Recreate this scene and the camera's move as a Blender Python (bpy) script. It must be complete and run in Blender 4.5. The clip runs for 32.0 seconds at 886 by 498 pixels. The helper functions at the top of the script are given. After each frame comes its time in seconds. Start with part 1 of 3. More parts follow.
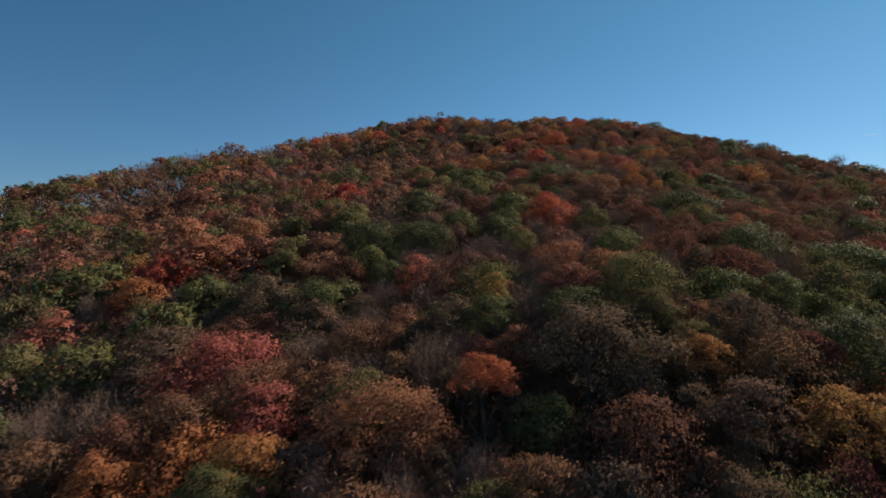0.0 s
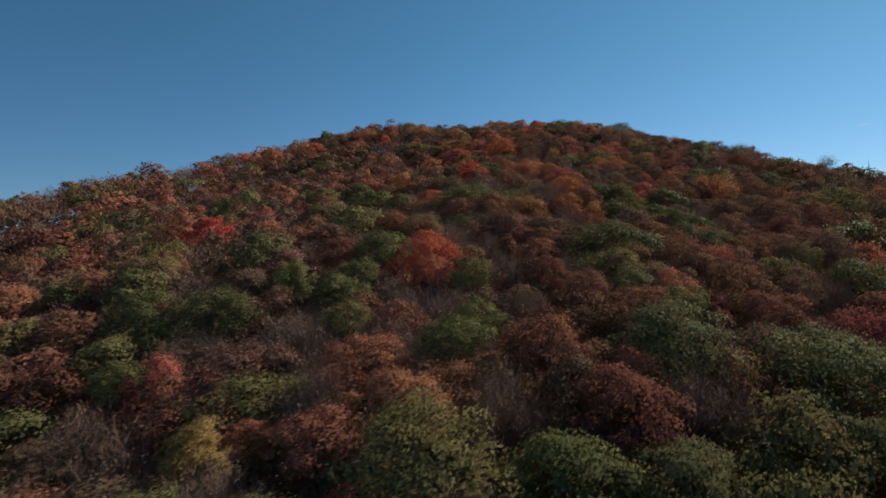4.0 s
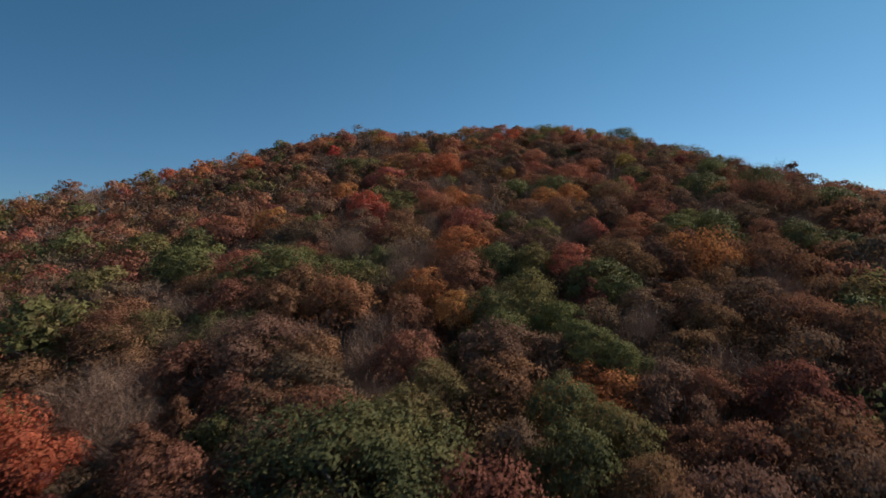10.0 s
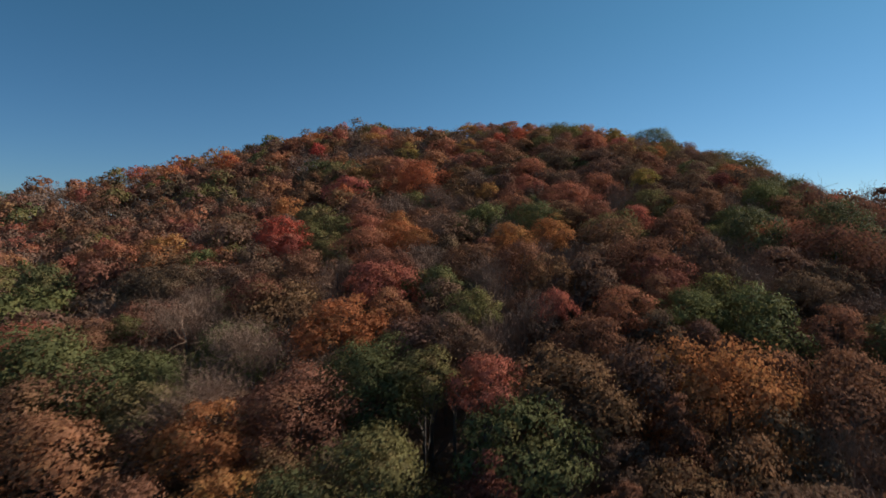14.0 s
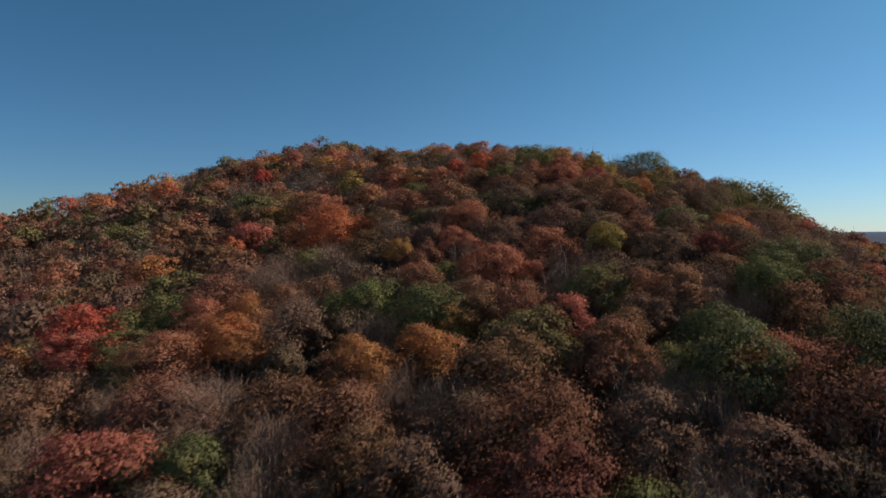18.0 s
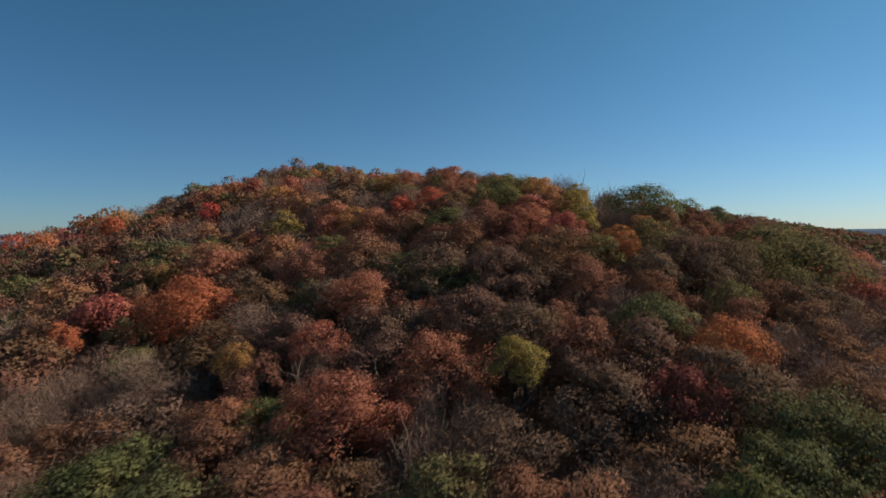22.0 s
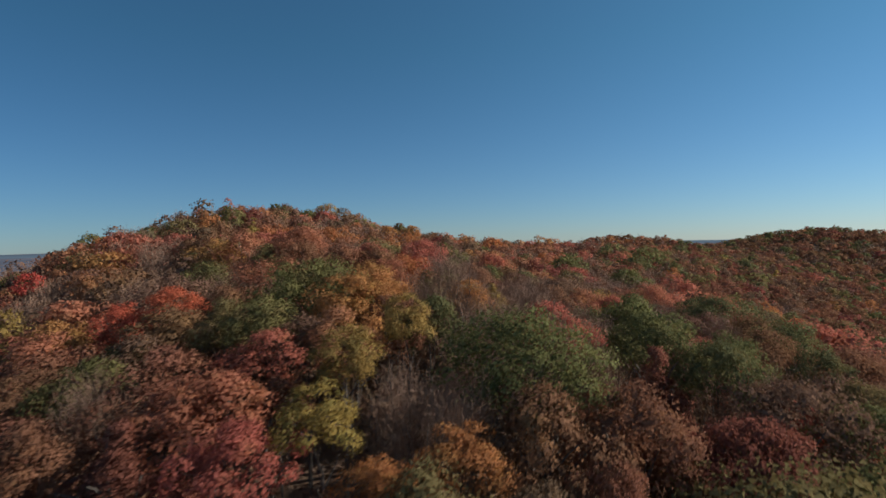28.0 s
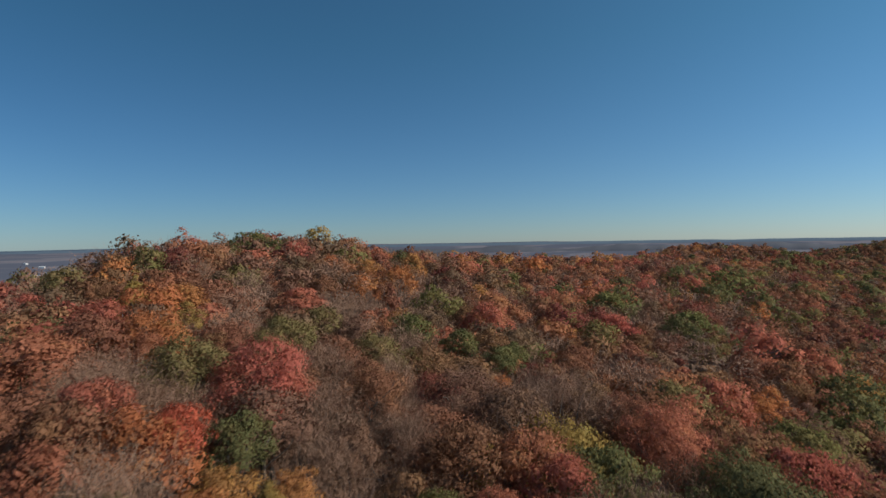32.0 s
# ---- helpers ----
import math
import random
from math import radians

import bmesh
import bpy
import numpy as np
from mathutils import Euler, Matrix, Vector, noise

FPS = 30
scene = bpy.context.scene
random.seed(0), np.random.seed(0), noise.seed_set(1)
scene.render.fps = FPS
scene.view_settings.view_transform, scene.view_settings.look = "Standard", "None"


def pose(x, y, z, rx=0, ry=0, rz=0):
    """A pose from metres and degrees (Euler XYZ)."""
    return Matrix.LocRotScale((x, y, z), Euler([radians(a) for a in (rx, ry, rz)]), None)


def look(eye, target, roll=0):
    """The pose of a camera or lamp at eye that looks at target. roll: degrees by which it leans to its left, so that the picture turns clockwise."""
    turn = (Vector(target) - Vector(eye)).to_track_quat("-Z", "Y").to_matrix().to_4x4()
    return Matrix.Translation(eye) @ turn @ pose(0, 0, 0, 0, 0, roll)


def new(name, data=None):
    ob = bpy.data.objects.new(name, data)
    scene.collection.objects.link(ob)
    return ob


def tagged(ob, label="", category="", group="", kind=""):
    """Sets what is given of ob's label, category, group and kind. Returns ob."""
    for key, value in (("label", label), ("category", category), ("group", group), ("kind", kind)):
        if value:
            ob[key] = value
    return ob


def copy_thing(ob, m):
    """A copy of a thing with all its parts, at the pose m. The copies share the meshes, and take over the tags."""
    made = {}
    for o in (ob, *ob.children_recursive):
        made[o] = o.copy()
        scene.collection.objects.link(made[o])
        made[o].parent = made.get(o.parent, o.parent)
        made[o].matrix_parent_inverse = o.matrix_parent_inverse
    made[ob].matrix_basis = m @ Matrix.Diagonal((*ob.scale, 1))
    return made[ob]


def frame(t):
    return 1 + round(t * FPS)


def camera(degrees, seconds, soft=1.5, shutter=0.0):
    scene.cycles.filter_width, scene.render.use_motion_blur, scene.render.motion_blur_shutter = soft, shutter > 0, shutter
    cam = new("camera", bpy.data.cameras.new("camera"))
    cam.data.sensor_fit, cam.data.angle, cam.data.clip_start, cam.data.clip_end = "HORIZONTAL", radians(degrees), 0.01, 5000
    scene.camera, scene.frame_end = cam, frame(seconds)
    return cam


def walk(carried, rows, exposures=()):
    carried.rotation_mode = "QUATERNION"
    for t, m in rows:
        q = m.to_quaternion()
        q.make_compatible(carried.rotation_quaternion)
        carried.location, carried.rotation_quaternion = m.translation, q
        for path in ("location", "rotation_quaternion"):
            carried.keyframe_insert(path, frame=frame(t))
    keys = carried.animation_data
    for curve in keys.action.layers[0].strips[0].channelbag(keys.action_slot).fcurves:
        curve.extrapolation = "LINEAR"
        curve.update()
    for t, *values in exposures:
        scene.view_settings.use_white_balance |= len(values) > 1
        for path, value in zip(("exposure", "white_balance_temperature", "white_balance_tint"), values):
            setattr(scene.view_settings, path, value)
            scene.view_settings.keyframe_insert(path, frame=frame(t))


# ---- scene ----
# The camera: seconds, eye, yaw to the left of +y, pitch up, roll.
cam = camera(80.0, 32.0, soft=1.5, shutter=0.5)
PATH = [
    (0, 3.45, -0.93, 2.24, 1.41, -0.92, 0.37),
    (0.5, 5.71, 2.60, 3.22, 1.30, -0.81, 0.25),
    (1, 8.18, 6.15, 4.23, 1.22, -0.76, -0.15),
    (1.5, 10.79, 9.77, 5.19, 1.12, -0.65, -0.37),
    (2, 13.73, 13.42, 6.17, 1.16, -0.62, -0.66),
    (2.5, 16.81, 17.14, 7.18, 1.25, -0.54, -0.85),
    (3, 19.98, 20.95, 8.13, 1.33, -0.51, -1.18),
    (3.5, 23.16, 24.71, 9.11, 1.39, -0.51, -1.44),
    (4, 26.17, 28.33, 10.06, 1.43, -0.51, -1.59),
    (4.5, 29.08, 31.88, 11.01, 1.45, -0.53, -1.66),
    (5, 31.96, 35.45, 11.98, 1.47, -0.57, -1.70),
    (5.5, 34.89, 39.12, 13.00, 1.50, -0.64, -1.73),
    (6, 37.95, 42.99, 14.09, 1.54, -0.74, -1.80),
    (6.5, 40.96, 46.82, 15.28, 1.57, -0.76, -1.73),
    (7, 44.02, 50.74, 16.43, 1.65, -0.81, -1.66),
    (7.5, 46.96, 54.61, 17.50, 1.83, -0.73, -1.75),
    (8, 49.67, 58.48, 18.51, 2.64, -0.67, -1.71),
    (8.5, 52.35, 62.39, 19.44, 3.77, -0.48, -1.69),
    (9, 54.76, 66.30, 20.52, 4.63, -0.57, -1.58),
    (9.5, 57.06, 70.20, 21.60, 5.91, -0.53, -1.46),
    (10, 59.03, 74.08, 22.71, 7.05, -0.67, -1.18),
    (10.5, 60.85, 77.93, 23.70, 8.06, -0.72, -1.01),
    (11, 62.49, 81.82, 24.78, 8.96, -0.93, -0.73),
    (11.5, 63.99, 85.66, 25.86, 9.46, -1.09, -0.49),
    (12, 65.60, 89.51, 26.96, 9.98, -1.30, -0.18),
    (12.5, 67.20, 93.25, 27.99, 10.26, -1.47, -0.03),
    (13, 68.79, 97.05, 29.15, 10.82, -1.63, 0.27),
    (13.5, 70.38, 100.90, 30.33, 11.51, -1.81, 0.35),
    (14, 72.05, 104.80, 31.60, 12.25, -1.93, 0.50),
    (14.5, 73.77, 108.69, 32.87, 13.32, -2.06, 0.62),
    (15, 75.43, 112.28, 34.09, 13.94, -2.13, 0.63),
    (15.5, 77.04, 115.69, 35.29, 14.26, -2.14, 0.56),
    (16, 78.63, 119.04, 36.49, 14.39, -2.09, 0.45),
    (16.5, 80.23, 122.46, 37.69, 14.47, -1.97, 0.33),
    (17, 81.84, 126.08, 38.91, 14.64, -1.76, 0.24),
    (17.5, 83.38, 129.66, 40.14, 14.99, -1.68, 0.22),
    (18, 84.97, 133.22, 41.52, 15.46, -1.65, 0.16),
    (18.5, 86.58, 136.81, 42.92, 16.04, -1.67, 0.07),
    (19, 88.20, 140.46, 44.27, 16.90, -1.69, 0.03),
    (19.5, 89.81, 144.31, 45.52, 17.71, -1.71, -0.03),
    (20, 91.26, 148.16, 46.57, 18.19, -1.60, -0.14),
    (20.5, 92.66, 151.90, 47.57, 18.91, -1.55, -0.25),
    (21, 94.00, 155.70, 48.85, 20.05, -1.53, -0.33),
    (21.5, 95.35, 159.47, 50.14, 20.58, -1.62, -0.42),
    (22, 96.73, 163.42, 51.39, 21.22, -1.63, -0.55),
    (22.5, 98.17, 167.71, 52.52, 22.29, -1.60, -0.67),
    (23, 99.57, 172.06, 53.62, 23.71, -1.45, -0.71),
    (23.5, 100.82, 176.44, 54.69, 24.62, -1.36, -0.91),
    (24, 101.94, 180.80, 55.73, 25.14, -1.30, -1.03),
    (24.5, 103.00, 185.19, 56.71, 25.44, -1.20, -1.22),
    (25, 103.90, 189.53, 57.60, 25.54, -1.21, -1.34),
    (25.5, 104.54, 193.92, 58.56, 25.66, -1.07, -1.39),
    (26, 105.32, 198.61, 59.38, 25.94, -0.89, -1.36),
    (26.5, 106.20, 203.53, 60.15, 26.43, -0.70, -1.30),
    (27, 107.15, 208.58, 60.98, 27.21, -0.53, -1.24),
    (27.5, 108.13, 213.68, 61.95, 28.33, -0.41, -1.22),
    (28, 109.08, 218.75, 63.16, 29.85, -0.35, -1.26),
    (28.5, 109.92, 223.90, 64.47, 31.31, -0.40, -1.27),
    (29, 110.60, 229.14, 65.66, 32.37, -0.42, -1.24),
    (29.5, 111.06, 234.37, 66.84, 33.59, -0.51, -1.21),
    (30, 111.31, 239.63, 68.09, 34.93, -0.49, -1.16),
    (30.5, 111.41, 244.79, 69.37, 35.85, -0.55, -1.12),
    (31, 111.48, 249.87, 70.51, 36.56, -0.48, -1.22),
    (31.5, 111.49, 254.75, 71.78, 37.67, -0.57, -1.21),
    (32, 111.50, 259.54, 73.29, 39.26, -0.72, -0.93),
]


def aimed(x, y, z, yaw, pitch, roll):
    a, b = radians(yaw), radians(pitch)
    ahead = Vector((-math.sin(a) * math.cos(b), math.cos(a) * math.cos(b), math.sin(b)))
    return look((x, y, z), Vector((x, y, z)) + 10 * ahead, roll)


walk(cam, [(row[0], aimed(*row[1:])) for row in PATH])

# ---- sky, sun and exposure ----
SUN_AZIMUTH, SUN_HEIGHT = 53.0, 34.5  # degrees clockwise from +y, degrees above the horizon
world = bpy.data.worlds.new("world")
scene.world = world
world.use_nodes = True
wn = world.node_tree.nodes
sky = wn.new("ShaderNodeTexSky")
sky.sky_type = "NISHITA"
sky.sun_disc = False
sky.sun_elevation, sky.sun_rotation = radians(SUN_HEIGHT), radians(SUN_AZIMUTH)
sky.altitude, sky.air_density, sky.dust_density, sky.ozone_density = 300, 1.0, 0.1, 6.0
wn["Background"].inputs["Strength"].default_value = 0.08
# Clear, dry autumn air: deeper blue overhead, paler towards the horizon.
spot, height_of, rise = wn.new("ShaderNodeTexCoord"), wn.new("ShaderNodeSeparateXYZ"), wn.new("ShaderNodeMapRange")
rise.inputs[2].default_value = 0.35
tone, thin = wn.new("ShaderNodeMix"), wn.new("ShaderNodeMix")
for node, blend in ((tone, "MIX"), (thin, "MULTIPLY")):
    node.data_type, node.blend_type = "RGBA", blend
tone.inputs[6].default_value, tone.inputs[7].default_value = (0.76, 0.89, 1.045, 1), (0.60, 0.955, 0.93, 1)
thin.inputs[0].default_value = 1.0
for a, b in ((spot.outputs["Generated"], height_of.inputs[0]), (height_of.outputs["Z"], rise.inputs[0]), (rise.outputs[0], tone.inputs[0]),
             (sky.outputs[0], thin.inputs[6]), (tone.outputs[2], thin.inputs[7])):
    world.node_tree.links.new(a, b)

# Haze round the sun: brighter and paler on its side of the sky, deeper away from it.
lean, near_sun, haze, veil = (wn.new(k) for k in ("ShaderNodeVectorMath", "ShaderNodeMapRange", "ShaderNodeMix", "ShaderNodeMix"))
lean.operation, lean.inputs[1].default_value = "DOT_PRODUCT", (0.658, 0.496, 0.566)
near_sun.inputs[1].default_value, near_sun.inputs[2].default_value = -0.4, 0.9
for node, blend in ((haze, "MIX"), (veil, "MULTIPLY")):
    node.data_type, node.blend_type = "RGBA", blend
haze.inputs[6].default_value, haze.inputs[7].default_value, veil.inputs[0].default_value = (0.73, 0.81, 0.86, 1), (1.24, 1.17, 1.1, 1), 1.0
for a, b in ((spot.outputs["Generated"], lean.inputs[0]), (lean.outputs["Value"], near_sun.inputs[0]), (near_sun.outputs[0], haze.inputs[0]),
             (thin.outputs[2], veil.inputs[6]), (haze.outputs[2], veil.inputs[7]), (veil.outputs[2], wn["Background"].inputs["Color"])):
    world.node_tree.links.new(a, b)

sun_data = bpy.data.lights.new("sun", "SUN")
sun_data.energy, sun_data.angle, sun_data.color = 4.5, radians(0.5), (1.0, 0.93, 0.84)
sun = new("sun", sun_data)
sa, sh = radians(SUN_AZIMUTH), radians(SUN_HEIGHT)
toward = Vector((math.sin(sa) * math.cos(sh), math.cos(sa) * math.cos(sh), math.sin(sh)))
sun.matrix_world = look(toward * 800, (0, 0, 0))
scene.view_settings.exposure = 0.0

# ---- the lie of the land ----
# Wooded hills: centre x, y, half widths, turn in degrees, height; the sum is the height of the leaf canopy.
HILLS = [
    (-8.9, 267.4, 250.5, 183.2, -27.5, 96.3),
    (-44.6, 404.9, 41.3, 115.1, 32.8, 19.7),
    (36, 606.1, 136.1, 123, 149.8, 68.7),
    (168.2, 999.1, 359.8, 225.3, -39.3, 125.8),
    (210, 261.7, 107.6, 83.2, 136.8, 18.3),
    (-198.4, 243.6, 40.7, 190.1, 119.6, 20.3),
    (0.3, 722.8, 47.6, 89.8, -44.4, 33.5),
    (99, 284.4, 65.7, 29.5, 43.2, 11.2),
    (-60.1, 257.9, 65.4, 29.8, 22.5, 9.8),
    (92.8, 324.8, 29.8, 125.6, 3.1, 3.3),
    (-8.3, 306.7, 121.4, 29.5, 142.5, 9),
    (-49.5, 503.1, 75.5, 123.6, 61.8, 24.7),
    (44, 255, 22, 22, 0, -0.9),
    (130, 215, 22, 22, 0, 1.6),
    (68, 169, 22, 22, 0, 3.4),
    (33, 74, 22, 22, 0, 5.6),
    (6, 70, 22, 22, 0, -4.5),
    (-1, 106, 22, 22, 0, 1.2),
    (72, 320, 22, 22, 0, 2.2),
    (114, 258, 14, 14, 0, 1.8),
    (86, 276, 13, 13, 0, -2.2),
    (184.8, 959.8, 57.7, 67.4, 0, 11.6),
]
# Small rises and dips of the slope: centre x, y, height.
SWELLS = [
    (15, 49, 5.2),
    (-13, 95, 3.6),
    (45, 251, -3.0),
    (105, 201, 2.0),
    (31, 136, 1.6),
    (70, 247, -1.5),
    (69, 188, -1.8),
    (105, 175, 1.3),
    (-42, 80, 1.3),
    (71, 89, 1.1),
    (31, 178, 1.0),
    (25, 46, 0.9),
    (-72, 190, 1.2),
    (-67, 127, 1.1),
    (15, 295, 0.9),
    (0, 300, 0.4),
    (-20, 330, -0.6),
    (30, 290, -1.3),
    (50, 275, 3.2),
    (75, 265, 2.0),
    (95, 262, 1.1),
    (115, 255, 1.1),
    (85, 285, -4.0),
    (60, 305, -1.0),
    (105, 285, -1.6),
    (-60, 280, 1.2),
    (-90, 300, -1.5),
    (130, 240, -4.0),
    (130, 215, -1.3),
    (40, 320, -1.3),
]
PLAIN, CANOPY, SWELL = -62.0, 15.5, 17.0


def canopy(x, y):
    z = PLAIN + 0.0 * x
    for cx, cy, sx, sy, turn, top in HILLS:
        c, s = math.cos(radians(turn)), math.sin(radians(turn))
        u, v = (x - cx) * c + (y - cy) * s, -(x - cx) * s + (y - cy) * c
        z = z + top * np.exp(-0.5 * ((u / sx) ** 2 + (v / sy) ** 2))
    for cx, cy, top in SWELLS:
        z = z + top * np.exp(-0.5 * ((x - cx) ** 2 + (y - cy) ** 2) / SWELL ** 2)
    return z


def ground(x, y):
    away = np.hypot(x - 110, y - 250) - 1250  # the land rises slowly again far out
    return canopy(x, y) - CANOPY + 0.038 * np.maximum(away, 0)


# ---- materials ----
def nodes_of(name):
    mat = bpy.data.materials.new(name)
    mat.use_nodes = True
    return mat, mat.node_tree.nodes, mat.node_tree.links


def mix_colour(n, l, fac, a, b, mode="MIX"):
    m = n.new("ShaderNodeMix")
    m.data_type, m.blend_type = "RGBA", mode
    for socket, value in ((m.inputs[0], fac), (m.inputs[6], a), (m.inputs[7], b)):
        if isinstance(value, (int, float, tuple)):
            socket.default_value = value
        else:
            l.new(value, socket)
    return m.outputs[2]


def leaf_material(name, main, second, third, rough=0.6, thin=0.3, gloss=0.0):
    """Foliage: each tree leans to one of two colours, each leaf strays towards a third."""
    mat, n, l = nodes_of(name)
    out, bsdf = n["Material Output"], n["Principled BSDF"]
    tree, attr, vary = n.new("ShaderNodeObjectInfo"), n.new("ShaderNodeAttribute"), n.new("ShaderNodeAttribute")
    attr.attribute_name, vary.attribute_name = "tint", "vary"
    shade = n.new("ShaderNodeMath")
    shade.operation = "ADD"
    l.new(tree.outputs["Random"], shade.inputs[0])
    l.new(attr.outputs["Fac"], shade.inputs[1])
    wrap = n.new("ShaderNodeMath")
    wrap.operation = "FRACT"
    l.new(shade.outputs[0], wrap.inputs[0])
    base = mix_colour(n, l, wrap.outputs[0], (*main, 1), (*second, 1))
    patch = n.new("ShaderNodeTexNoise")
    patch.inputs["Scale"].default_value, patch.inputs["Detail"].default_value = 0.35, 3
    where = n.new("ShaderNodeTexCoord")
    l.new(where.outputs["Object"], patch.inputs["Vector"])
    ramp = n.new("ShaderNodeMapRange")
    ramp.inputs[1].default_value, ramp.inputs[2].default_value = 0.52, 0.72
    l.new(patch.outputs["Fac"], ramp.inputs[0])
    base = mix_colour(n, l, ramp.outputs[0], base, (*third, 1))
    grain = n.new("ShaderNodeTexNoise")
    grain.inputs["Scale"].default_value, grain.inputs["Detail"].default_value, grain.inputs["Roughness"].default_value = 4.5, 5, 0.8
    l.new(where.outputs["Object"], grain.inputs["Vector"])
    mottle = n.new("ShaderNodeMapRange")
    mottle.inputs[1].default_value, mottle.inputs[2].default_value = 0.3, 0.7
    mottle.inputs[3].default_value, mottle.inputs[4].default_value = 0.72, 1.3
    l.new(grain.outputs["Fac"], mottle.inputs[0])
    flecks = n.new("ShaderNodeVectorMath")
    flecks.operation = "SCALE"
    l.new(base, flecks.inputs[0])
    l.new(mottle.outputs[0], flecks.inputs["Scale"])
    base = flecks.outputs[0]
    relief = n.new("ShaderNodeBump")
    relief.inputs["Strength"].default_value, relief.inputs["Distance"].default_value = 0.6, 0.2
    l.new(grain.outputs["Fac"], relief.inputs["Height"])
    l.new(relief.outputs[0], bsdf.inputs["Normal"])
    value = n.new("ShaderNodeHueSaturation")
    spread = n.new("ShaderNodeMapRange")
    spread.inputs[3].default_value, spread.inputs[4].default_value = 0.8, 1.6
    l.new(vary.outputs["Fac"], spread.inputs[0])
    l.new(spread.outputs[0], value.inputs["Value"])
    hue = n.new("ShaderNodeMapRange")
    hue.inputs[3].default_value, hue.inputs[4].default_value = 0.485, 0.515
    l.new(wrap.outputs[0], hue.inputs[0])
    l.new(hue.outputs[0], value.inputs["Hue"])
    l.new(base, value.inputs["Color"])
    l.new(value.outputs[0], bsdf.inputs["Base Color"])
    bsdf.inputs["Roughness"].default_value = rough
    bsdf.inputs["Specular IOR Level"].default_value = gloss
    back = n.new("ShaderNodeBsdfTranslucent")
    l.new(value.outputs[0], back.inputs["Color"])
    both = n.new("ShaderNodeMixShader")
    both.inputs[0].default_value = thin
    l.new(bsdf.outputs[0], both.inputs[1])
    l.new(back.outputs[0], both.inputs[2])
    l.new(both.outputs[0], out.inputs["Surface"])
    return mat


def bark_material(name, dark, light, scale=3.0):
    mat, n, l = nodes_of(name)
    bsdf = n["Principled BSDF"]
    where, grain, info = n.new("ShaderNodeTexCoord"), n.new("ShaderNodeTexNoise"), n.new("ShaderNodeObjectInfo")
    stretch = n.new("ShaderNodeMapping")
    stretch.inputs["Scale"].default_value = (1, 1, 0.2)
    l.new(where.outputs["Object"], stretch.inputs[0])
    l.new(stretch.outputs[0], grain.inputs["Vector"])
    grain.inputs["Scale"].default_value, grain.inputs["Detail"].default_value = scale, 5
    base = mix_colour(n, l, grain.outputs["Fac"], (*dark, 1), (*light, 1))
    base = mix_colour(n, l, info.outputs["Random"], base, (*light, 1))
    l.new(base, bsdf.inputs["Base Color"])
    bsdf.inputs["Roughness"].default_value = 0.9
    bump = n.new("ShaderNodeBump")
    bump.inputs["Strength"].default_value = 0.5
    l.new(grain.outputs["Fac"], bump.inputs["Height"])
    l.new(bump.outputs[0], bsdf.inputs["Normal"])
    return mat


LEAVES = {
    "scarlet": leaf_material("scarlet_leaves", (0.49, 0.12, 0.07), (0.44, 0.12, 0.07), (0.48, 0.14, 0.07), 0.6, 0.34),
    "crimson": leaf_material("dark_red_leaves", (0.235, 0.092, 0.062), (0.205, 0.093, 0.062), (0.26, 0.106, 0.064), 0.6, 0.3),
    "orange": leaf_material("orange_leaves", (0.44, 0.19, 0.072), (0.39, 0.178, 0.08), (0.44, 0.23, 0.078), 0.6, 0.34),
    "coral": leaf_material("coral_leaves", (0.42, 0.155, 0.094), (0.37, 0.15, 0.092), (0.41, 0.18, 0.092), 0.6, 0.34),
    "russet": leaf_material("russet_leaves", (0.265, 0.128, 0.074), (0.215, 0.109, 0.066), (0.295, 0.152, 0.078), 0.6, 0.28),
    "brown": leaf_material("brown_leaves", (0.205, 0.12, 0.078), (0.17, 0.104, 0.07), (0.24, 0.14, 0.084), 0.6, 0.26),
    "green": leaf_material("green_leaves", (0.118, 0.12, 0.052), (0.15, 0.142, 0.056), (0.205, 0.168, 0.064), 0.5, 0.27, 0.015),
    "olive": leaf_material("olive_leaves", (0.20, 0.162, 0.068), (0.17, 0.15, 0.06), (0.25, 0.167, 0.08), 0.55, 0.28),
    "yellow": leaf_material("yellow_leaves", (0.35, 0.245, 0.08), (0.33, 0.21, 0.07), (0.26, 0.21, 0.075), 0.6, 0.34),
}
BRUSH = leaf_material("withered_brush_leaves", (0.28, 0.17, 0.11), (0.24, 0.15, 0.10), (0.31, 0.195, 0.125), 0.7, 0.32)
BARK = bark_material("grey_brown_bark", (0.05, 0.04, 0.033), (0.15, 0.125, 0.105))
TWIGS = bark_material("bare_twigs", (0.215, 0.122, 0.075), (0.31, 0.185, 0.12), 0.6)


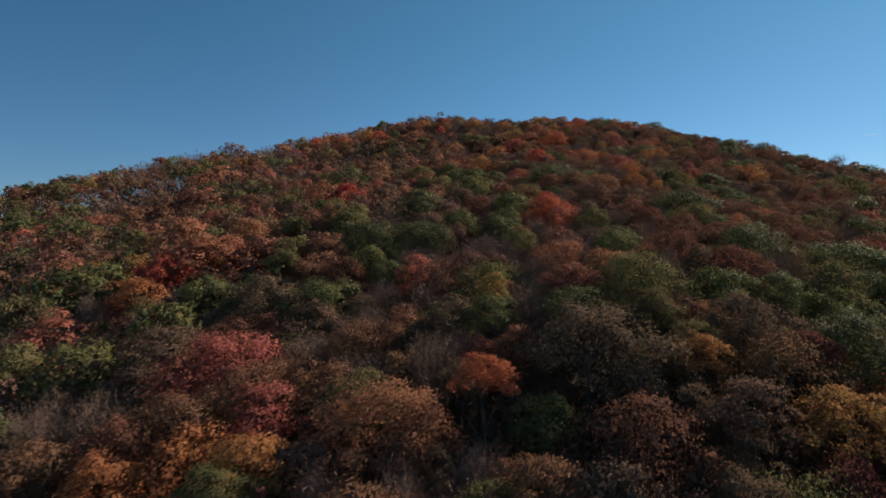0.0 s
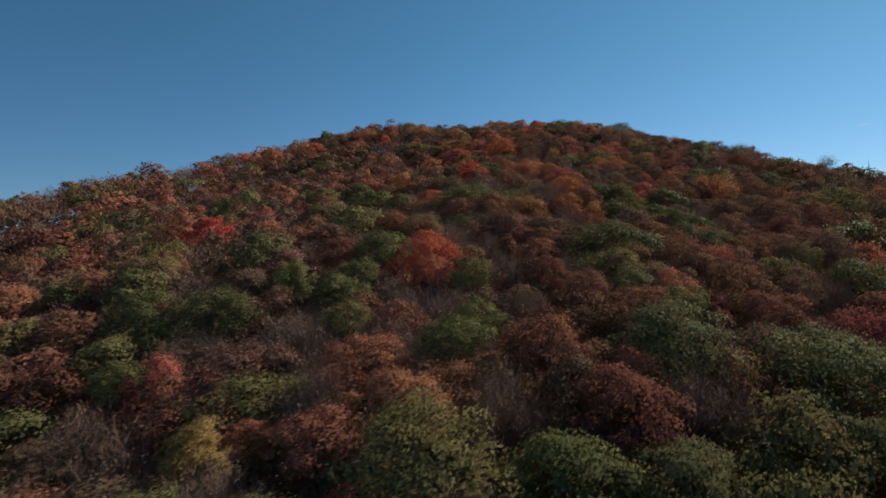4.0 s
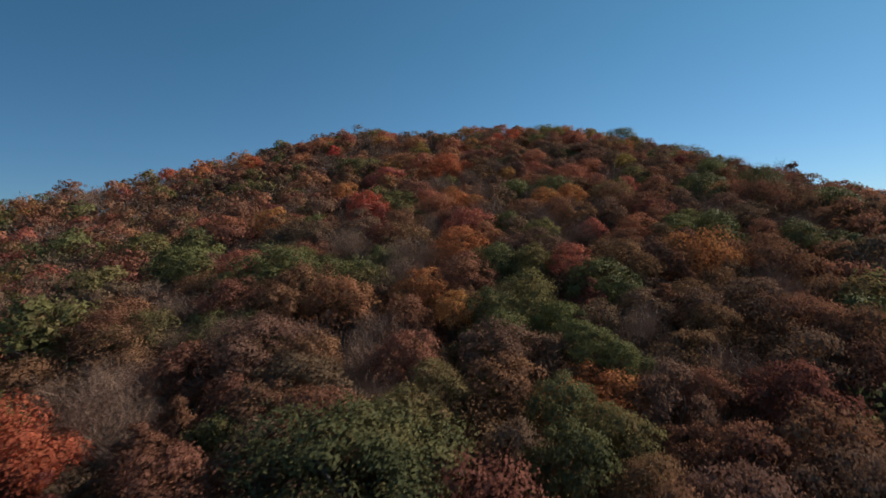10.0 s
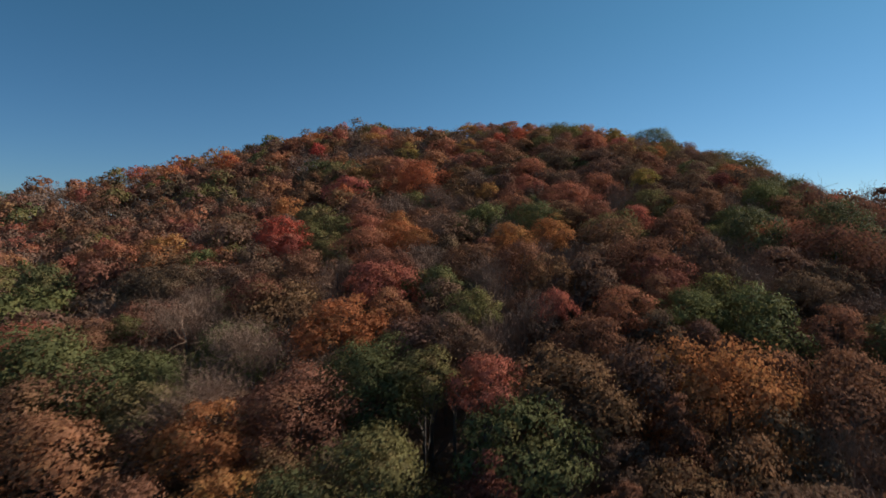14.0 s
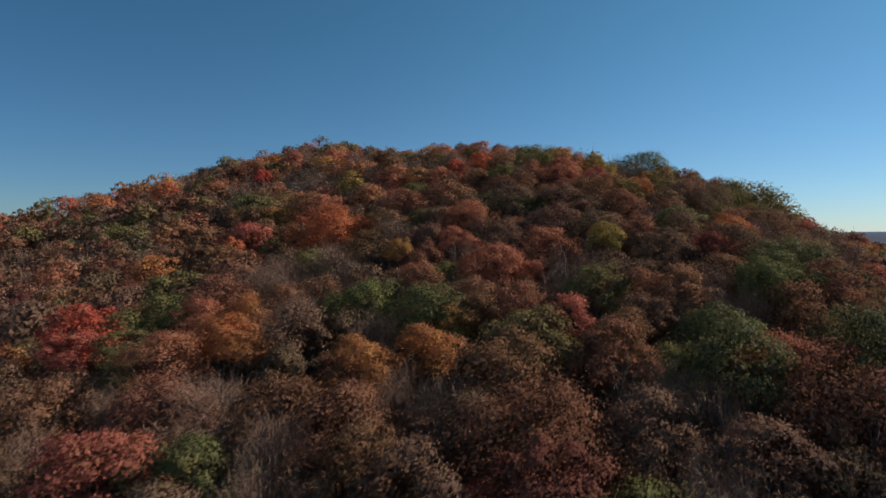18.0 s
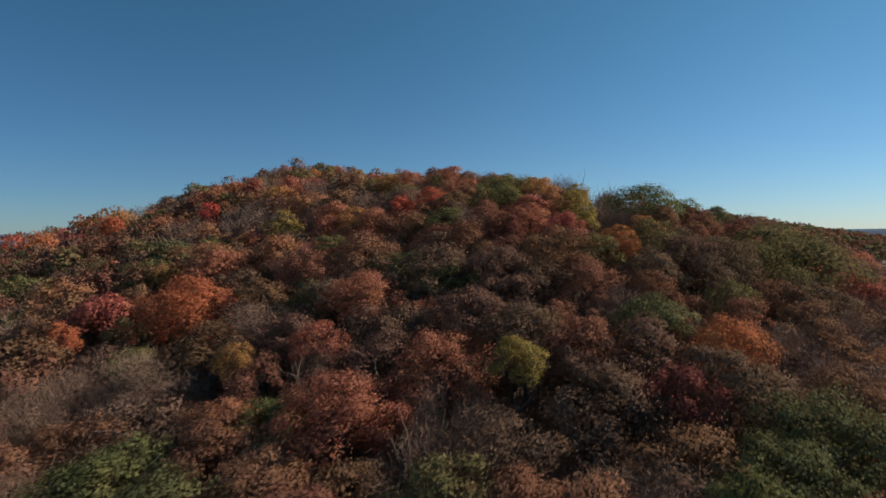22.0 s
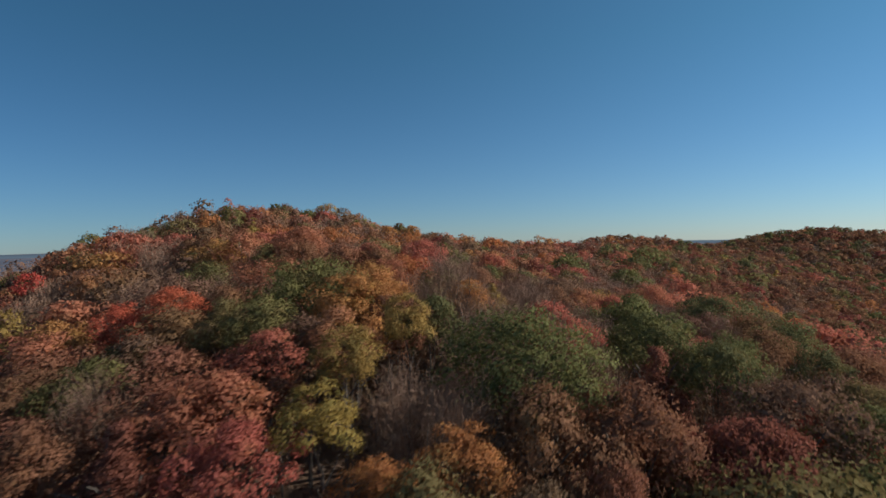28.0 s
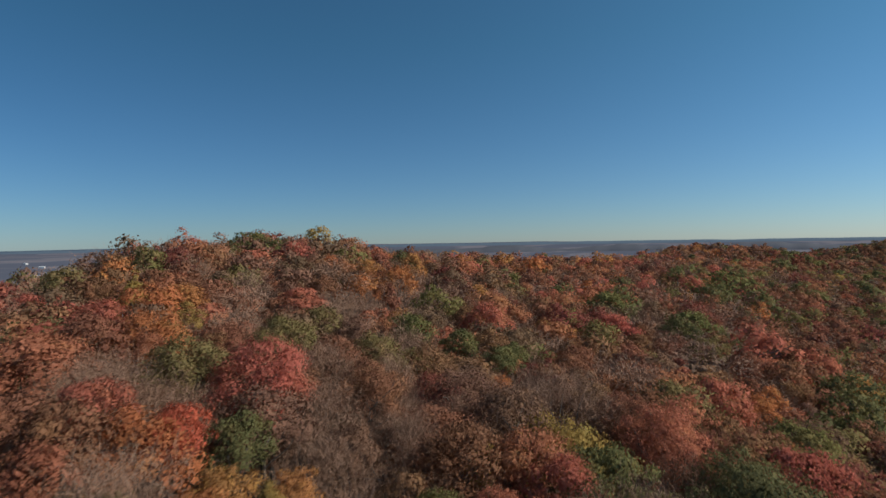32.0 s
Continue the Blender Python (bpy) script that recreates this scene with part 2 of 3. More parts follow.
def forest_floor():
    mat, n, l = nodes_of("leaf_litter")
    bsdf = n["Principled BSDF"]
    where, broad, fine = n.new("ShaderNodeTexCoord"), n.new("ShaderNodeTexNoise"), n.new("ShaderNodeTexNoise")
    for tex, scale in ((broad, 0.05), (fine, 1.6)):
        l.new(where.outputs["Object"], tex.inputs["Vector"])
        tex.inputs["Scale"].default_value, tex.inputs["Detail"].default_value = scale, 6
    base = mix_colour(n, l, fine.outputs["Fac"], (0.09, 0.058, 0.04, 1), (0.28, 0.17, 0.105, 1))
    base = mix_colour(n, l, broad.outputs["Fac"], base, (0.20, 0.13, 0.085, 1))
    l.new(base, bsdf.inputs["Base Color"])
    bsdf.inputs["Roughness"].default_value = 0.95
    bump = n.new("ShaderNodeBump")
    bump.inputs["Strength"].default_value, bump.inputs["Distance"].default_value = 0.8, 0.2
    l.new(fine.outputs["Fac"], bump.inputs["Height"])
    l.new(bump.outputs[0], bsdf.inputs["Normal"])
    return mat


def distance_material(name, low, high, scale):
    mat, n, l = nodes_of(name)
    bsdf = n["Principled BSDF"]
    where, tex = n.new("ShaderNodeTexCoord"), n.new("ShaderNodeTexNoise")
    l.new(where.outputs["Object"], tex.inputs["Vector"])
    tex.inputs["Scale"].default_value, tex.inputs["Detail"].default_value = scale, 7
    l.new(mix_colour(n, l, tex.outputs["Fac"], (*low, 1), (*high, 1)), bsdf.inputs["Base Color"])
    bsdf.inputs["Roughness"].default_value = 1.0
    bsdf.inputs["Specular IOR Level"].default_value = 0.0
    return mat


# ---- ground: one sheet out to the horizon ----
def sheet(name, xs, ys, height, material, label, category):
    gx, gy = np.meshgrid(xs, ys, indexing="ij")
    gz = height(gx, gy)
    a, b = len(xs), len(ys)
    i = (np.arange(a - 1)[:, None] * b + np.arange(b - 1)[None]).ravel()
    mesh = bpy.data.meshes.new(name)
    mesh.from_pydata(np.stack([gx, gy, gz], -1).reshape(-1, 3).tolist(), [], np.stack([i, i + b, i + b + 1, i + 1], -1).tolist())
    mesh.polygons.foreach_set("use_smooth", np.ones(len(mesh.polygons), bool))
    mesh.materials.append(material)
    return tagged(new(name, mesh), label, category, kind="structure")


def graded(lo, hi, step, far):
    near = np.arange(lo, hi + step, step)
    out = np.cumsum(step * 1.22 ** np.arange(1, 40))
    return np.concatenate([(lo - out[out < far])[::-1], near, (near[-1] + out[out < far])])


ground_sheet = sheet("ground", graded(-300, 560, 10.0, 4500.0), graded(-40, 1150, 10.0, 3900.0), ground, forest_floor(),
      "brown leaf-littered forest ground over rounded hills", "ground")


def valley_fields():
    """Farmland and woods of the wide valley, with distance haze mixed into their colours."""
    mat, n, l = nodes_of("hazy_valley_fields")
    bsdf = n["Principled BSDF"]
    where, stretch, cells, woods_tex = n.new("ShaderNodeTexCoord"), n.new("ShaderNodeMapping"), n.new("ShaderNodeTexVoronoi"), n.new("ShaderNodeTexNoise")
    stretch.inputs["Rotation"].default_value, stretch.inputs["Scale"].default_value = (0, 0, 0.5), (1, 0.6, 1)
    l.new(where.outputs["Object"], stretch.inputs[0])
    for tex, scale in ((cells, 0.005), (woods_tex, 0.0032)):
        l.new(stretch.outputs[0], tex.inputs["Vector"])
        tex.inputs["Scale"].default_value = scale
    woods_tex.inputs["Detail"].default_value = 6
    pick = n.new("ShaderNodeSeparateColor")
    l.new(cells.outputs["Color"], pick.inputs[0])
    # Field and wood tones are greyed and blued to carry the haze.
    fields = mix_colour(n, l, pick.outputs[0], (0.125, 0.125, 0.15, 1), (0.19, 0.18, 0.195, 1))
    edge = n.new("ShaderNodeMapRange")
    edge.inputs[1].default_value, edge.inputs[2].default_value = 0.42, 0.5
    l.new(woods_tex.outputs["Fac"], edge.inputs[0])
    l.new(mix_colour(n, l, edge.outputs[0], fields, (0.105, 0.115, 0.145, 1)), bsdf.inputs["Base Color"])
    bsdf.inputs["Roughness"].default_value, bsdf.inputs["Specular IOR Level"].default_value = 1.0, 0.0
    return mat


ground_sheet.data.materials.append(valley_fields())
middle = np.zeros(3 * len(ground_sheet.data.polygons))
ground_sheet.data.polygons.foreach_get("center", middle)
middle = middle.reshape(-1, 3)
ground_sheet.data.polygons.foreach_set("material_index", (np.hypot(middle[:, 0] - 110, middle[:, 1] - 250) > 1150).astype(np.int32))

# ---- trees ----
def triangles(name, verts, material, tint=None, normals=None, vary=None):
    """A mesh of loose triangles from an array of n x 3 x 3; normals, one a corner, round off a crown's shading."""
    mesh = bpy.data.meshes.new(name)
    count = len(verts)
    mesh.vertices.add(3 * count)
    mesh.vertices.foreach_set("co", np.ascontiguousarray(verts, np.float32).ravel())
    mesh.loops.add(3 * count)
    mesh.loops.foreach_set("vertex_index", np.arange(3 * count, dtype=np.int32))
    mesh.polygons.add(count)
    mesh.polygons.foreach_set("loop_start", np.arange(0, 3 * count, 3, dtype=np.int32))
    for title, values in (("tint", tint), ("vary", vary)):
        if values is not None:
            mesh.attributes.new(title, "FLOAT", "POINT").data.foreach_set("value", np.repeat(values, 3).astype(np.float32))
    mesh.materials.append(material)
    mesh.update(calc_edges=True)
    if normals is not None:
        mesh.polygons.foreach_set("use_smooth", np.ones(count, bool))
        mesh.normals_split_custom_set_from_vertices(normals.reshape(-1, 3).tolist())
    return mesh


TALL, WIDE = 18.0, 5.0  # the size in which trees are modelled: height and crown radius


def unit(v):
    return v / np.maximum(np.linalg.norm(v, axis=-1, keepdims=True), 1e-9)


# Crown forms: height of the widest ring, half heights over and under it, radius.
FORMS = {"dome": (13.6, 4.4, 4.0, 1.0), "oval": (12.6, 5.4, 4.2, 0.88), "spire": (10.5, 7.5, 2.4, 0.8)}


def crown_leaves(rng, form, leaves, clumps):
    """Leaves on many clumps, which make up an uneven crown: broad sprays within, single leaves outside."""
    inner, outer, own, strays = leaves  # own: how far a leaf shades by its own tilt
    ring, over, under, wide = FORMS[form]
    k = np.arange(clumps)
    up = 1 - 1.5 * (k + rng.uniform(0.1, 0.9, clumps)) / clumps
    turn = k * 2.4 + rng.uniform(-0.6, 0.6, clumps)
    girth = np.sqrt(np.clip(1 - up**2, 0, 1)) if form != "spire" else np.clip(1 - up, 0, 1).clip(0, 1 + 0.4 * up.clip(-1, 0))
    ball = rng.uniform(0.15, 0.40, clumps) * WIDE * (1 if form != "spire" else (0.85 - 0.3 * up))
    reach = wide * WIDE * girth * rng.uniform(0.38, 1.06, clumps)
    rise = np.where(up > 0, up * over, up * under) * rng.uniform(0.6, 0.98, clumps)
    mid = np.stack([reach * np.cos(turn), reach * np.sin(turn), ring + rise], -1)
    share = ball**2 / (ball**2).sum()
    heart = np.array([0, 0, ring - 0.5 * under])
    mood = rng.uniform(-1, 1, clumps)
    parts, normals, vary = [], [], []
    for count, size, near, far, stray in ((*inner, 0.6, 1.0, 0.4), (*outer, 0.88, 1.3, 0.7)):
        pick = rng.choice(clumps, count, p=share)
        way = unit(rng.normal(size=(count, 3)))
        out = unit(mid - heart)[pick] + np.array([0, 0, 0.4])
        away = (way * out).sum(-1) < -0.35
        way[away] *= -1
        at = mid[pick] + way * (ball[pick] * rng.uniform(near, far, count))[:, None] * np.array([1, 1, 0.8])
        face = unit(way + stray * rng.normal(size=(count, 3)))
        soft = unit(0.6 * way + 0.5 * unit(at - heart) + own * face + np.array([0, 0, 0.2]))
        face[(face * soft).sum(-1) < 0] *= -1
        side = unit(np.cross(face, rng.normal(size=(count, 3))))
        other = np.cross(face, side)
        s = (size * rng.uniform(0.6, 1.4, count))[:, None]
        parts.append(np.stack([at - s * 0.5 * side, at + s * 0.5 * side, at + s * 0.95 * other], 1))
        normals.append(np.repeat(soft[:, None], 3, 1))
        vary.append(0.45 + 0.22 * mood[pick] + strays * rng.uniform(-0.5, 0.5, count))
    return np.concatenate(parts), np.concatenate(normals), np.concatenate(vary).clip(0, 1.2)


def tube(points, radii, sides):
    """A tapered tube along points, as triangles."""
    points = np.asarray(points, float)
    rings = []
    for n, (p, r) in enumerate(zip(points, radii)):
        d = unit(points[min(n + 1, len(points) - 1)] - points[max(n - 1, 0)])
        u = unit(np.cross(d, (0.31, 0.95, 0.05)))
        v = np.cross(d, u)
        a = np.arange(sides) * 2 * np.pi / sides
        rings.append(p + r * (np.cos(a)[:, None] * u + np.sin(a)[:, None] * v))
    tri = []
    for a, b in zip(rings, rings[1:]):
        for i in range(sides):
            j = (i + 1) % sides
            tri += [(a[i], a[j], b[j]), (a[i], b[j], b[i])]
    return np.array(tri)


def bough(rng, start, way, length, radius, bend=0.25, steps=4):
    pts = [np.array(start, float)]
    for _ in range(steps):
        way = unit(way + rng.normal(size=3) * bend + np.array([0, 0, 0.12]))
        pts.append(pts[-1] + way * length / steps)
    return pts, np.linspace(radius, radius * 0.35, steps + 1), way


def trunk_tris(rng, sides, limbs, top=0.72, reach=(3.6, 5.8)):
    lean = rng.normal(size=2) * 0.35
    zs = np.array([-2.0, 0.4, 0.3 * TALL, 0.55 * TALL, top * TALL])
    mid = np.stack([lean[0] * (zs / TALL) ** 2 * 2, lean[1] * (zs / TALL) ** 2 * 2, zs], -1)
    parts = [tube(mid, [0.42, 0.33, 0.25, 0.18, 0.08], sides)]
    tips = []
    for k in range(limbs):
        h = rng.uniform(0.34, top - 0.03) * TALL
        a = k * 2.4 + rng.uniform(-0.4, 0.4)
        base = np.array([np.interp(h, zs, mid[:, 0]), np.interp(h, zs, mid[:, 1]), h])
        pts, rad, way = bough(rng, base, unit(np.array([np.cos(a), np.sin(a), rng.uniform(0.5, 1.3)])), rng.uniform(*reach), 0.12)
        parts.append(tube(pts, rad, max(3, sides - 3)))
        tips.append((pts, way))
    return np.concatenate(parts), tips


def bare_crown(rng, tips, forks, twigs, width, tubes):
    """Leafless boughs: forks off each limb, and a rounded haze of fine twigs."""
    parts = []
    for pts, way in tips:
        for _ in range(forks):
            p = pts[rng.integers(1, len(pts))]
            d = unit(way + rng.normal(size=3) * 0.8 + np.array([0, 0, 0.3]))
            q, rad, _ = bough(rng, p, d, rng.uniform(2.0, 3.6), 0.055, 0.3, 3)
            if tubes:
                parts.append(tube(q, rad, 3))
    ring, over, under, _ = FORMS["dome"]
    clumps = 26
    way = unit(rng.normal(size=(clumps, 3)) + np.array([0, 0, 0.5]))
    mid = way * np.array([WIDE, WIDE, over + 0.6]) * rng.uniform(0.5, 0.82, (clumps, 1)) + np.array([0, 0, ring - 0.8])
    pick = rng.integers(0, clumps, twigs)
    base = mid[pick] + rng.normal(size=(twigs, 3)) * np.array([0.85, 0.85, 0.8])
    d = unit(unit(base - np.array([0, 0, 7.5])) + rng.normal(size=(twigs, 3)) * 0.85)
    side = unit(np.cross(d, rng.normal(size=(twigs, 3)))) * width * 0.5
    tip = base + d * rng.uniform(0.5, 1.5, (twigs, 1))
    parts.append(np.stack([base - side, base + side, tip], 1))
    return np.concatenate(parts)


# Detail by nearness: broad sprays and single leaves (count, size), own shade, stray, clumps, trunk sides, limbs.
DETAIL = [
    (((2400, 0.36), (3000, 0.20), 0.5, 0.5), 40, 6, 6),
    (((1150, 0.48), (1250, 0.29), 0.42, 0.45), 34, 5, 4),
    (((560, 0.62), (620, 0.38), 0.35, 0.4), 30, 4, 0),
    (((270, 0.78), (300, 0.45), 0.15, 0.22), 24, 3, 0),
    (((120, 1.1), (120, 0.7), 0.15, 0.25), 14, 3, 0),
    (((5200, 0.25), (6400, 0.135), 0.5, 0.5), 62, 7, 7),
]
BROAD = 5  # the level for broad crowns near by
BARE = [(6, 3400, 0.042), (6, 1700, 0.065), (4, 800, 0.095), (3, 380, 0.14), (2, 110, 0.28), (6, 5200, 0.032)]
FINE = (0, 1, BROAD)
rng = np.random.default_rng(7)
SHAPES = {}
for level, (leaves, clumps, sides, limbs) in enumerate(DETAIL):
    for form in ("dome", "oval", "spire", "thin", "bare"):
        for variant in range(4 if level in FINE else 3):
            trunk, tips = trunk_tris(rng, sides, max(limbs, 9 if form in ("bare", "thin") else 0) if level in FINE else (6 if form in ("bare", "thin") else 0), *((0.58, (5.0, 7.6)) if form == "bare" else (0.72,)))
            if form == "bare":
                crown = bare_crown(rng, tips, *BARE[level], level in FINE), None, None
            elif form == "thin":
                crown = crown_leaves(rng, "oval", (*((n * 2 // 3, size) for n, size in leaves[:2]), *leaves[2:]), clumps * 3 // 5 + 1)
            else:
                crown = crown_leaves(rng, form, leaves, clumps)
            SHAPES[level, form, variant] = (trunk, *crown)

MESHES = {}


def mesh_of(level, form, variant, piece):
    key = (level, form, variant, piece)
    if key not in MESHES:
        trunk, crown, normals, vary = SHAPES[level, form, variant]
        MESHES[key] = triangles(piece, trunk, BARK) if piece == "trunk" else triangles(piece, crown, TWIGS, None, normals, vary)
    return MESHES[key]


KINDS = {  # name, label, crown forms
    "scarlet": ("red_maple_tree", "red maple in bright scarlet autumn leaf on the hillside", ("dome", "oval")),
    "crimson": ("dark_red_oak_tree", "oak in deep dark red autumn leaf on the hillside", ("dome", "oval", "spire")),
    "orange": ("orange_maple_tree", "maple in glowing orange autumn leaf on the hillside", ("oval", "dome", "oval")),
    "coral": ("coral_maple_tree", "maple with thinning coral and salmon leaves on the hillside", ("dome", "thin", "dome")),
    "russet": ("russet_oak_tree", "oak in dry russet brown leaf on the hillside", ("dome", "thin", "oval")),
    "brown": ("brown_oak_tree", "oak with sparse withered brown leaves on the hillside", ("thin", "dome", "thin")),
    "green": ("green_oak_tree", "broad oak still in dark green leaf on the hillside", ("dome", "dome")),
    "olive": ("olive_oak_tree", "oak turning from olive green to bronze on the hillside", ("dome", "dome", "oval")),
    "yellow": ("yellow_hickory_tree", "slender hickory in golden yellow leaf on the hillside", ("oval", "spire")),
    "bare": ("bare_tree", "leafless grey-brown tree with fine bare twigs on the hillside", ("bare", "bare")),
}


def tree(kind, x, y, radius, top, level, r):
    """One tree as a thing: an Empty at its foot with its trunk and its crown."""
    name, label, forms = KINDS[kind]
    form, variant = forms[r.integers(len(forms))], int(r.integers(4 if level in FINE else 3))
    foot = float(ground(x, y))
    thing = tagged(new(name), label, "tree", name.replace("_tree", " trees"))
    thing.empty_display_size = 0.5
    height, girth = float(canopy(x, y)) + top - foot, radius / WIDE
    deep = girth * r.uniform(0.86, 1.12)
    thing.matrix_basis = pose(x, y, foot, 0, 0, r.uniform(0, 360))
    for piece in ("trunk", "crown"):
        ob = new(piece, mesh_of(level, form, variant, piece))
        ob.parent = thing
        if piece == "trunk" or form == "bare":
            ob.scale = (girth, girth, height / TALL)
        else:
            ob.location, ob.scale = (0, 0, height - deep * TALL), (girth * r.uniform(0.88, 1.2), girth * r.uniform(0.88, 1.2), deep)
        if piece == "crown" and kind != "bare":
            ob.material_slots[0].link = "OBJECT"
            ob.material_slots[0].material = LEAVES[kind]
    return thing


# Single trees that stand out: x, y, crown radius, top over the canopy, kind by kind.
MARKED = {}
# scarlet trees from the foot of the slope up
MARKED["scarlet"] = [
    (6, 43, 2.2, 0.4), (-43, 82, 3.5, 1.3), (22, 107, 4.1, 1.2), (-25, 138, 4.0, 1.8), (31, 179, 3.5, 1.3), (29, 207, 2.2, 0.9), (43, 214,
    5.1, 1.8), (56, 248, 2.4, 1.0), (61, 250, 2.2, 0.8), (-65, 255, 2.5, 1.0), (-36, 262, 3.6, 1.6), (-5, 265, 2.2, 0.9), (72, 277, 2.2,
    0.2),
]
# crimson trees from the foot of the slope up
MARKED["crimson"] = [
    (17, 37, 5.4, 0.1), (37, 63, 3.8, 1.0), (33, 72, 3.5, 1.0), (-14, 79, 3.5, 0.6), (51, 80, 2.8, 0.5), (37, 92, 2.8, 0.7), (34, 107, 2.9,
    1.0), (8, 109, 3.1, 1.0), (34, 111, 2.8, 0.6), (76, 135, 2.8, 0.3), (68, 136, 2.8, 0.4), (80, 142, 3.2, 0.6), (-73, 155, 9.5, 3.2), (39,
    158, 3.1, 0.8), (83, 165, 3.2, 0.3), (99, 204, 2.8, 0.1), (109, 230, 3.2, 0.4), (79, 235, 4.4, 1.0), (109, 254, 3.6, 0.2), (-108, 258,
    4.9, 3.2), (31, 340, 6.0, 2.1),
]
# orange trees from the foot of the slope up
MARKED["orange"] = [
    (32, 38, 3.3, 0.1), (-24, 39, 3.5, 0.5), (-13, 40, 3.3, 0.5), (-19, 42, 4.0, 0.5), (24, 44, 2.2, 0.1), (-43, 75, 3.6, 1.1), (-51, 88,
    3.2, 1.3), (53, 131, 2.3, 0.4), (49, 136, 3.3, 0.8), (52, 152, 3.8, 0.5), (13, 173, 3.0, 1.3), (66, 175, 3.4, 1.0), (53, 177, 2.2, 0.3),
    (11, 178, 4.1, 1.7), (71, 178, 2.9, 0.9), (49, 180, 3.2, 1.1), (72, 185, 2.2, 0.2), (47, 186, 3.0, 0.6), (19, 201, 4.9, 2.0), (59, 204,
    2.2, 0.5), (103, 212, 3.6, 0.8), (26, 227, 3.3, 1.4), (94, 234, 2.2, 0.4), (93, 240, 2.2, -0.8),
]
# orange trees from the upper slope up
MARKED["orange"] += [
    (96, 243, 2.2, 0.0), (48, 246, 3.5, 1.5), (79, 254, 3.6, 1.3), (-51, 254, 4.8, 2.0), (79, 258, 2.5, 0.9), (76, 261, 3.4, 0.6), (84, 267,
    2.2, 0.9), (44, 268, 3.5, 1.7), (-43, 269, 6.0, 2.8), (13, 269, 4.8, 2.2), (72, 274, 3.6, 0.7), (81, 274, 2.6, 0.7), (78, 277, 2.4,
    0.3), (80, 281, 2.2, 0.4), (52, 283, 3.9, 1.6), (31, 292, 4.3, 2.0), (29, 297, 3.3, 1.3), (16, 347, 3.0, 1.2), (97, 359, 2.8, 1.3), (97,
    369, 3.3, 1.2), (10, 370, 4.4, 2.1), (-7, 416, 4.7, 2.5), (4, 451, 7.6, 3.2), (-13, 452, 5.4, 2.8),
]
# orange trees from the far side up
MARKED["orange"] += [
    (81, 462, 4.2, 1.8), (8, 505, 6.0, 3.1),
]
# coral trees from the foot of the slope up
MARKED["coral"] = [
    (-2, 42, 4.6, 1.0), (-14, 47, 3.9, 0.8), (-22, 57, 7.0, 1.9), (18, 74, 3.4, 1.1), (-3, 78, 3.8, 0.8), (49, 85, 2.8, 0.6), (-38, 88, 6.2,
    2.3), (-43, 94, 4.5, 1.9), (23, 98, 2.8, 0.8), (-37, 101, 4.2, 1.8), (-53, 108, 7.6, 3.2), (-101, 122, 5.9, 2.8), (-9, 128, 3.2, 1.4),
    (40, 133, 4.2, 0.8), (-32, 142, 5.9, 2.7), (67, 144, 2.8, 0.7), (21, 146, 3.0, 1.2), (56, 155, 2.8, 0.4), (78, 157, 2.8, 0.1), (53, 161,
    3.6, 0.8), (46, 175, 4.4, 1.4), (33, 176, 3.2, 1.0), (-22, 177, 5.5, 2.6), (1, 178, 3.3, 1.5),
]
# coral trees from the middle slope up
MARKED["coral"] += [
    (42, 184, 2.8, 0.7), (83, 186, 2.8, 0.6), (64, 197, 2.8, 0.3), (73, 200, 4.3, 0.8), (-87, 201, 8.4, 3.2), (-4, 204, 4.1, 1.9), (66, 208,
    2.8, 0.4), (27, 214, 4.7, 1.9), (66, 217, 4.3, 0.8), (2, 225, 5.1, 2.3), (35, 227, 4.4, 1.8), (28, 232, 5.4, 2.4), (86, 237, 2.8, 0.7),
    (80, 240, 3.4, 0.5), (44, 244, 3.2, 1.4), (79, 245, 2.8, 0.4), (83, 249, 2.8, 0.5), (95, 262, 3.2, 0.9), (73, 268, 2.8, 0.2), (48, 269,
    3.7, 1.8), (56, 272, 4.0, 1.5), (67, 273, 2.8, 0.9), (43, 274, 3.5, 1.7), (12, 276, 4.6, 2.0),
]
# coral trees from the brow up
MARKED["coral"] += [
    (65, 288, 4.8, 2.6), (90, 292, 3.2, 0.7), (91, 300, 3.5, 0.8), (87, 302, 3.9, 0.9), (-14, 306, 2.8, 1.8), (94, 316, 5.0, 1.7), (-18,
    319, 3.3, 3.0), (106, 322, 4.2, 1.6), (49, 349, 5.7, 2.3), (93, 349, 5.6, 2.5), (43, 360, 5.8, 2.7), (62, 384, 4.5, 1.8), (90, 409, 9.5,
    3.2),
]
# russet trees from the foot of the slope up
MARKED["russet"] = [
    (9, 33, 2.8, 0.1), (-32, 42, 3.5, 0.6), (17, 62, 2.8, 0.9), (56, 81, 2.8, 0.1), (59, 82, 2.8, 0.2), (20, 83, 3.0, 0.7), (40, 85, 2.8,
    0.7), (-19, 88, 4.4, 0.8), (57, 88, 3.6, 0.8), (56, 97, 3.2, 1.1), (-73, 98, 5.9, 2.6), (67, 102, 2.8, 1.0), (38, 104, 2.8, 0.5), (67,
    106, 2.8, 0.2), (45, 111, 3.9, 0.8), (75, 111, 2.8, 0.2), (80, 112, 4.0, 0.6), (41, 120, 3.3, 0.8), (79, 129, 2.8, 0.1), (48, 130, 2.8,
    0.1), (33, 131, 3.3, 0.8), (73, 145, 4.0, 0.7), (27, 147, 2.8, 1.0), (93, 148, 5.1, 1.0),
]
